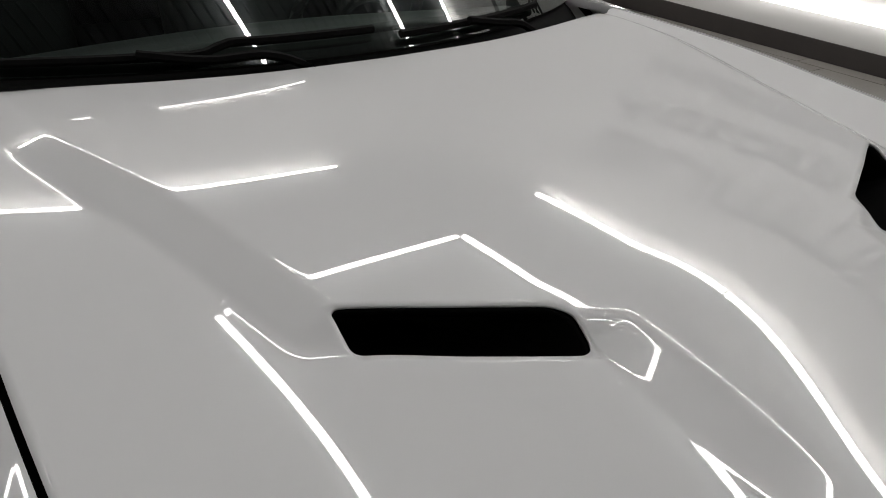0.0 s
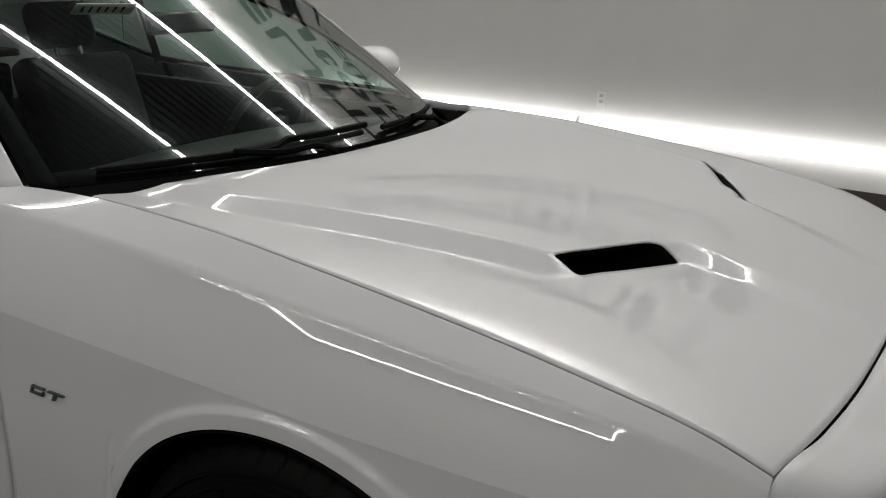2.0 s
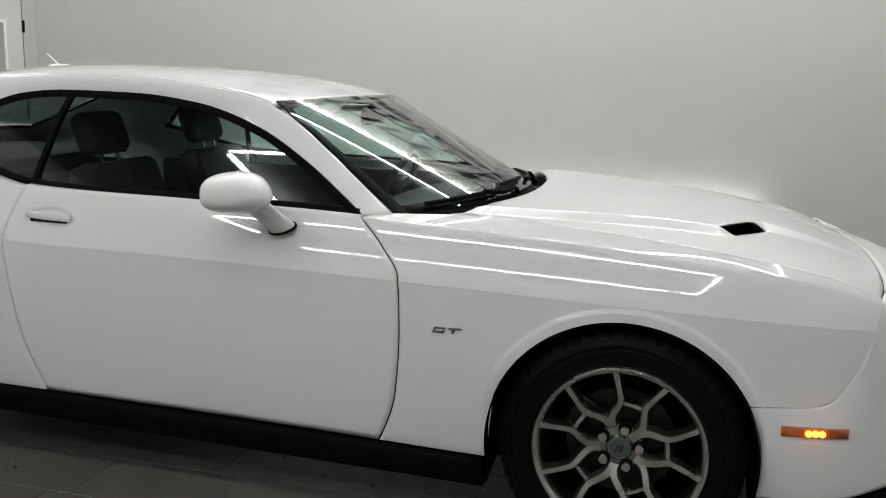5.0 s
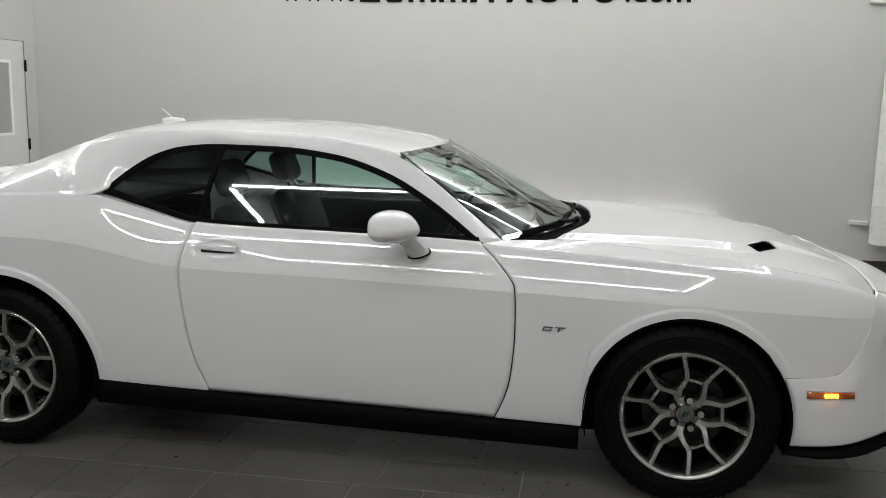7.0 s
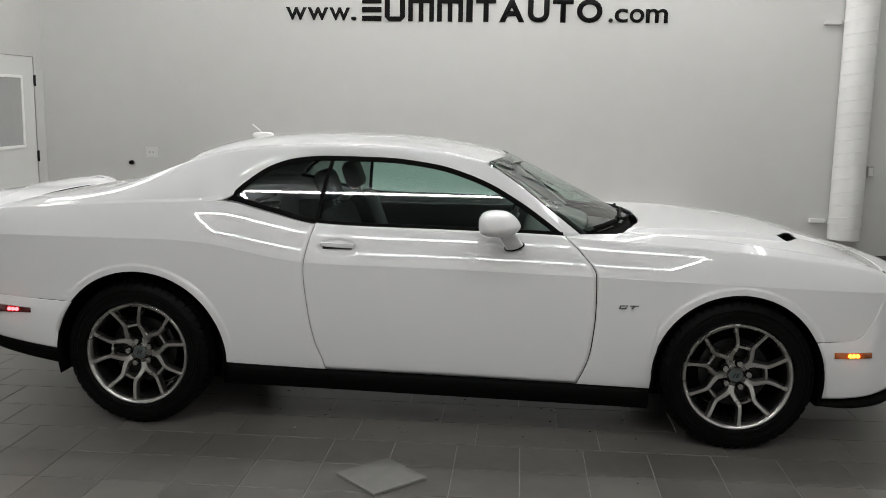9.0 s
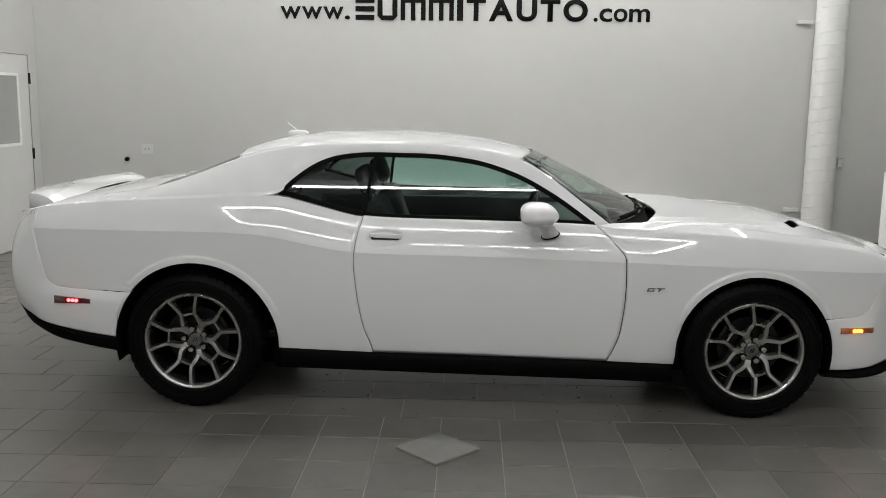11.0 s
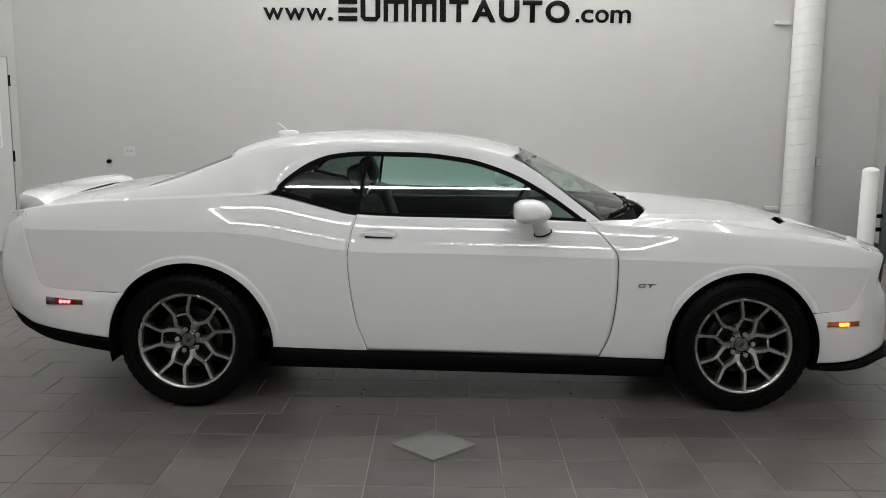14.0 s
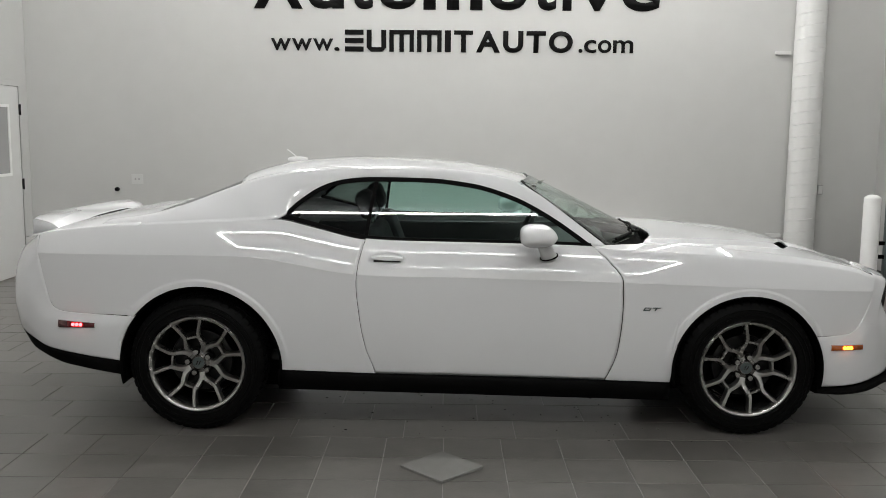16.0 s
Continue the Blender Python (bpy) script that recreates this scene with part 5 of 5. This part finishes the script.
wall_sign("wall_sign", -2.28, 2.935, spaced([("A", 1.32, 1.0), ("u", 0.96, 0.76), ("t", 0.62, 0.95), ("o", 1.05, 0.78), ("m", 1.6, 0.77), ("o", 1.05, 0.78), ("t", 0.62, 0.95), ("i", 0.27, 1.0), ("v", 1.02, 0.75), ("e", 1.03, 0.78)], 0, 4.44, 0.42, 0.065, 0.03), "large bold black raised lettering on the grey wall")
wall_sign("wall_sign", -2.28, 3.54, spaced(NAME, 0, 4.44, 0.48, 0.10, 0.04), "very large black raised plain shapes on the grey wall")

# ------------------------------------------------------------------ fittings on the walls
door = part("door_1", box_bm(XL - 0.05, XL - 0.004, DY0 + 0.004, DY1 - 0.004, 0.012, DZ - 0.004, 0.002), DOORPAINT, None)
tagged(door, "closed white steel door with a narrow window", "door", kind="structure")
wx = XL - 0.002
part("door_window", box_bm(wx - 0.004, wx, DY0 + 0.22, DY1 - 0.27, 1.13, 1.83), FROST, door, "grey wired glass pane")
for y0, y1, z0, z1 in ((DY0 + 0.19, DY0 + 0.22, 1.10, 1.86), (DY1 - 0.27, DY1 - 0.24, 1.10, 1.86), (DY0 + 0.22, DY1 - 0.27, 1.10, 1.13), (DY0 + 0.22, DY1 - 0.27, 1.83, 1.86)):
    part("window_frame", box_bm(wx - 0.004, wx + 0.010, y0, y1, z0, z1, 0.002), WHITE, door)
for z in (0.24, 1.00, 1.81):
    h_ = part("hinge", box_bm(XL - 0.003, XL + 0.012, DY1 - 0.012, DY1 + 0.018, z - 0.055, z + 0.055, 0.003), STEEL, door, "dark steel hinge")
    part("hinge_pin", cyl_bm(0.008, 0.12, 10, m=pose(XL + 0.012, DY1, z)), BLACK, h_)
jamb = part("trim_door", box_bm(XL - 0.15, XL + 0.003, DY1, DY1 + 0.05, 0, DZ + 0.05, 0.002), WALL, None)
tagged(jamb, "white steel door frame", "door frame", kind="structure")
part("head", box_bm(XL - 0.15, XL + 0.003, DY0, DY1, DZ, DZ + 0.05, 0.002), WALL, jamb)
part("jamb", box_bm(XL - 0.15, XL + 0.003, DY0 - 0.05, DY0, 0, DZ + 0.05, 0.002), WALL, jamb)

plate = tagged(part("outlet_plate", box_bm(-3.69, -3.56, YB - 0.008, YB, 1.00, 1.11, 0.003), PLATE, None), "white double outlet plate on the grey wall", "outlet")
for x in (-3.645, -3.605):
    part("socket", box_bm(x - 0.010, x + 0.010, YB - 0.010, YB - 0.006, 1.045, 1.065, 0.002), SOCKET, plate, "grey socket")
plate = tagged(part("outlet_plate", box_bm(-0.07, 0.0, YB - 0.008, YB, 0.48, 0.595, 0.003), PLATE, None), "white outlet plate low on the grey wall", "outlet")
for z in (0.51, 0.555):
    part("socket", box_bm(-0.05, -0.02, YB - 0.010, YB - 0.006, z, z + 0.022, 0.002), SOCKET, plate, "grey socket")
knob = thing("door_stop", "dark rubber door stop on the grey wall", "door stop", at=(-3.85, YB, 0.94))
part("stop_base", cyl_bm(0.024, 0.02, 20, m=pose(0, -0.010, 0, 90, 0, 0), bevel=0.003), STEEL, knob, "steel base", True)
part("stop_pad", cyl_bm(0.022, 0.035, 20, m=pose(0, -0.035, 0, 90, 0, 0), bevel=0.008), BLACK, knob, "black rubber pad", True)

# ducted pipe, spiral seamed
pipe = thing("duct_pipe", "white spiral-seamed duct pipe standing against the wall", "duct", at=(3.745, YB - 0.20, 0))
part("pipe", cyl_bm(0.158, ZC - 0.32, 40, m=pose(0, 0, 0.32 + (ZC - 0.32) / 2), bevel=0.004), PIPE, pipe, "white pipe", True)
V, F = [], []
n_ = 36
turns = 34
N = n_ * turns
for i in range(N + 1):
    g = 2 * math.pi * i / n_
    z = 0.34 + 0.13 * i / n_
    for r_, dz in ((0.157, -0.006), (0.1615, 0), (0.157, 0.006)):
        V.append((r_ * math.cos(g), r_ * math.sin(g), min(z + dz, ZC)))
for i in range(N):
    for k in range(2):
        F.append([3 * i + k, 3 * i + k + 1, 3 * i + 4 + k, 3 * i + 3 + k])
hang("spiral_seam", mesh_from("spiral_seam", V, F, PIPE), pipe)
for z in (0.485, 2.50):
    part("strap", cyl_bm(0.1635, 0.022, 40, m=pose(0, 0, z)), PIPE, pipe, "", True)
    part("strap_ear", box_bm(-0.30, -0.14, 0.15, 0.199, z - 0.02, z + 0.02, 0.004), PIPE, pipe)
part("collar", cyl_bm(0.1625, 0.012, 40, m=pose(0, 0, 1.49)), PIPE, pipe, "", True)
jb = tagged(part("junction_box", box_bm(3.985, 4.045, YB - 0.05, YB, 0.95, 1.06, 0.005), SOCKET, None), "small grey metal junction box on the wall", "junction box")
part("box_lid", box_bm(3.992, 4.038, YB - 0.056, YB - 0.0505, 0.962, 1.048, 0.003), PLATE, jb)

rack = thing("steel_rack", "dark steel rack post with cross bars beside the bollard", "rack", at=(4.43, 3.75, 0))
part("rack_post", box_bm(-0.03, 0.03, -0.03, 0.03, 0, 1.02, 0.004), BADGE, rack)
for z in (0.36, 0.50):
    part("cross_bar", box_bm(-0.16, 0.2, -0.015, 0.015, z - 0.02, z + 0.02, 0.003), BLACK, rack, "black bar")
part("rack_post", box_bm(0.14, 0.2, -0.03, 0.03, 0, 1.02, 0.004), BADGE, rack)

bol = thing("bollard", "white round-topped steel bollard on the floor", "bollard", at=(4.18, 3.6, 0))
prof = [(0.083, 0.0), (0.083, 0.97)] + [(0.083 * math.cos(a), 0.97 + 0.045 * math.sin(a)) for a in np.linspace(0.1, math.pi / 2, 8)]
V, F = [], []
for i in range(40):
    g = 2 * math.pi * i / 40
    V += [(r_ * math.cos(g), r_ * math.sin(g), z) for r_, z in prof]
m_ = len(prof)
for i in range(40):
    k = (i + 1) % 40
    for j in range(m_ - 1):
        F.append([i * m_ + j, k * m_ + j, k * m_ + j + 1, i * m_ + j + 1])
hang("post", mesh_from("post", V, F, WHITE), bol)
part("base_ring", cyl_bm(0.10, 0.01, 32, m=pose(0, 0, 0.005), bevel=0.003), STEEL, bol, "", True)

# loose tile on the floor
lt = tagged(part("loose_tile", box_bm(-0.142, 0.142, -0.142, 0.142, 0.0, 0.012, 0.002), mat("pale_slate", (0.185, 0.182, 0.172), 0.45, vary=0.15, scale=14, bump=0.2, bump_scale=90), None), "loose grey floor tile lying turned on the floor", "tile")
lt.matrix_basis = pose(-0.156, -1.425, 0.0005, 0, 0, 45)

# water drops under the car
V, F = [], []
rnd = random.Random(4)
for k in range(130):
    if k < 110:
        x, y = rnd.uniform(-0.9, 1.0), rnd.gauss(-0.45, 0.28)
    else:
        x, y = rnd.gauss(0.85, 0.15), rnd.gauss(-0.85, 0.12)
    r_ = rnd.choice((0.002, 0.0025, 0.003, 0.004, 0.006))
    b0 = len(V)
    e = rnd.uniform(0.6, 1.6)
    for q in range(10):
        g = 2 * math.pi * q / 10
        V.append((x + r_ * e * math.cos(g), y + r_ * math.sin(g), 0.0006))
    for q in range(10):
        g = 2 * math.pi * q / 10
        V.append((x + 0.6 * r_ * e * math.cos(g), y + 0.6 * r_ * math.sin(g), 0.0006 + r_ * 0.25))
    F += [[b0 + q, b0 + (q + 1) % 10, b0 + 10 + (q + 1) % 10, b0 + 10 + q] for q in range(10)] + [[b0 + 10 + q for q in range(10)]]
tagged(hang("water_drops", mesh_from("water_drops", V, F, WATER), None), "small water drops scattered on the tiles under the car", "water", kind="stuff")

# ------------------------------------------------------------------ floor tiles, last
T, J = 0.30, 0.004
near_mesh = {}


def tile_mesh(w, d):
    if (w, d) not in near_mesh:
        b_ = box_bm(-w / 2 + J / 2, w / 2 - J / 2, -d / 2 + J / 2, d / 2 - J / 2, -0.010, 0, 0)
        top_ = [e for e in b_.edges if all(v.co.z > -0.001 for v in e.verts)]
        bmesh.ops.bevel(b_, geom=top_, offset=0.0015, segments=1, affect="EDGES")
        me_ = bpy.data.meshes.new("tile")
        b_.to_mesh(me_)
        b_.free()
        me_.materials.append(TILE)
        near_mesh[w, d] = me_
    return near_mesh[w, d]


def lay(x0, x1, y0, y1, near):
    """One tile of the floor: a piece of its own near the camera's way, else part of the far ones."""
    global count
    x0, x1, y0, y1 = max(x0, XL), min(x1, XR), max(y0, YF), min(y1, YB)
    if x1 - x0 < 0.02 or y1 - y0 < 0.02:
        return
    if near and count < 300:
        ob = hang("tile", tile_mesh(round(x1 - x0, 3), round(y1 - y0, 3)), FLOOR)
        ob.location = ((x0 + x1) / 2, (y0 + y1) / 2, rnd.uniform(-0.0008, 0.0002))
        count += 1
        return
    b0, e, g = len(V), 0.0015, J / 2
    for a, z in ((g, -0.010), (g + e, 0)):
        V.extend([(x0 + a, y0 + a, z), (x1 - a, y0 + a, z), (x1 - a, y1 - a, z), (x0 + a, y1 - a, z)])
    F.extend([[b0 + q, b0 + (q + 1) % 4, b0 + 4 + (q + 1) % 4, b0 + 4 + q] for q in range(4)] + [[b0 + 4, b0 + 5, b0 + 6, b0 + 7]])


V, F = [], []
count = 0
SEAM = -0.99
for j in range(26):
    y1 = SEAM - j * T
    for i in range(-18, 16):
        x0 = 0.15 + i * T
        lay(x0, x0 + T, y1 - T, y1, y1 > -2.6 and -2.7 < x0 < 2.5)
for j in range(19):
    y0 = SEAM + j * T
    for i in range(-6, 15):
        x0 = -2.165 - 0.195 * j + 0.6 * i + 0.6 * (j // 3)
        lay(x0, x0 + 0.6, y0, y0 + T, j < 8 and x0 < 3.0)
far = hang("far_tiles", mesh_from("far_tiles", V, F, TILE, smooth=False), FLOOR)
tagged(far, kind="stuff")
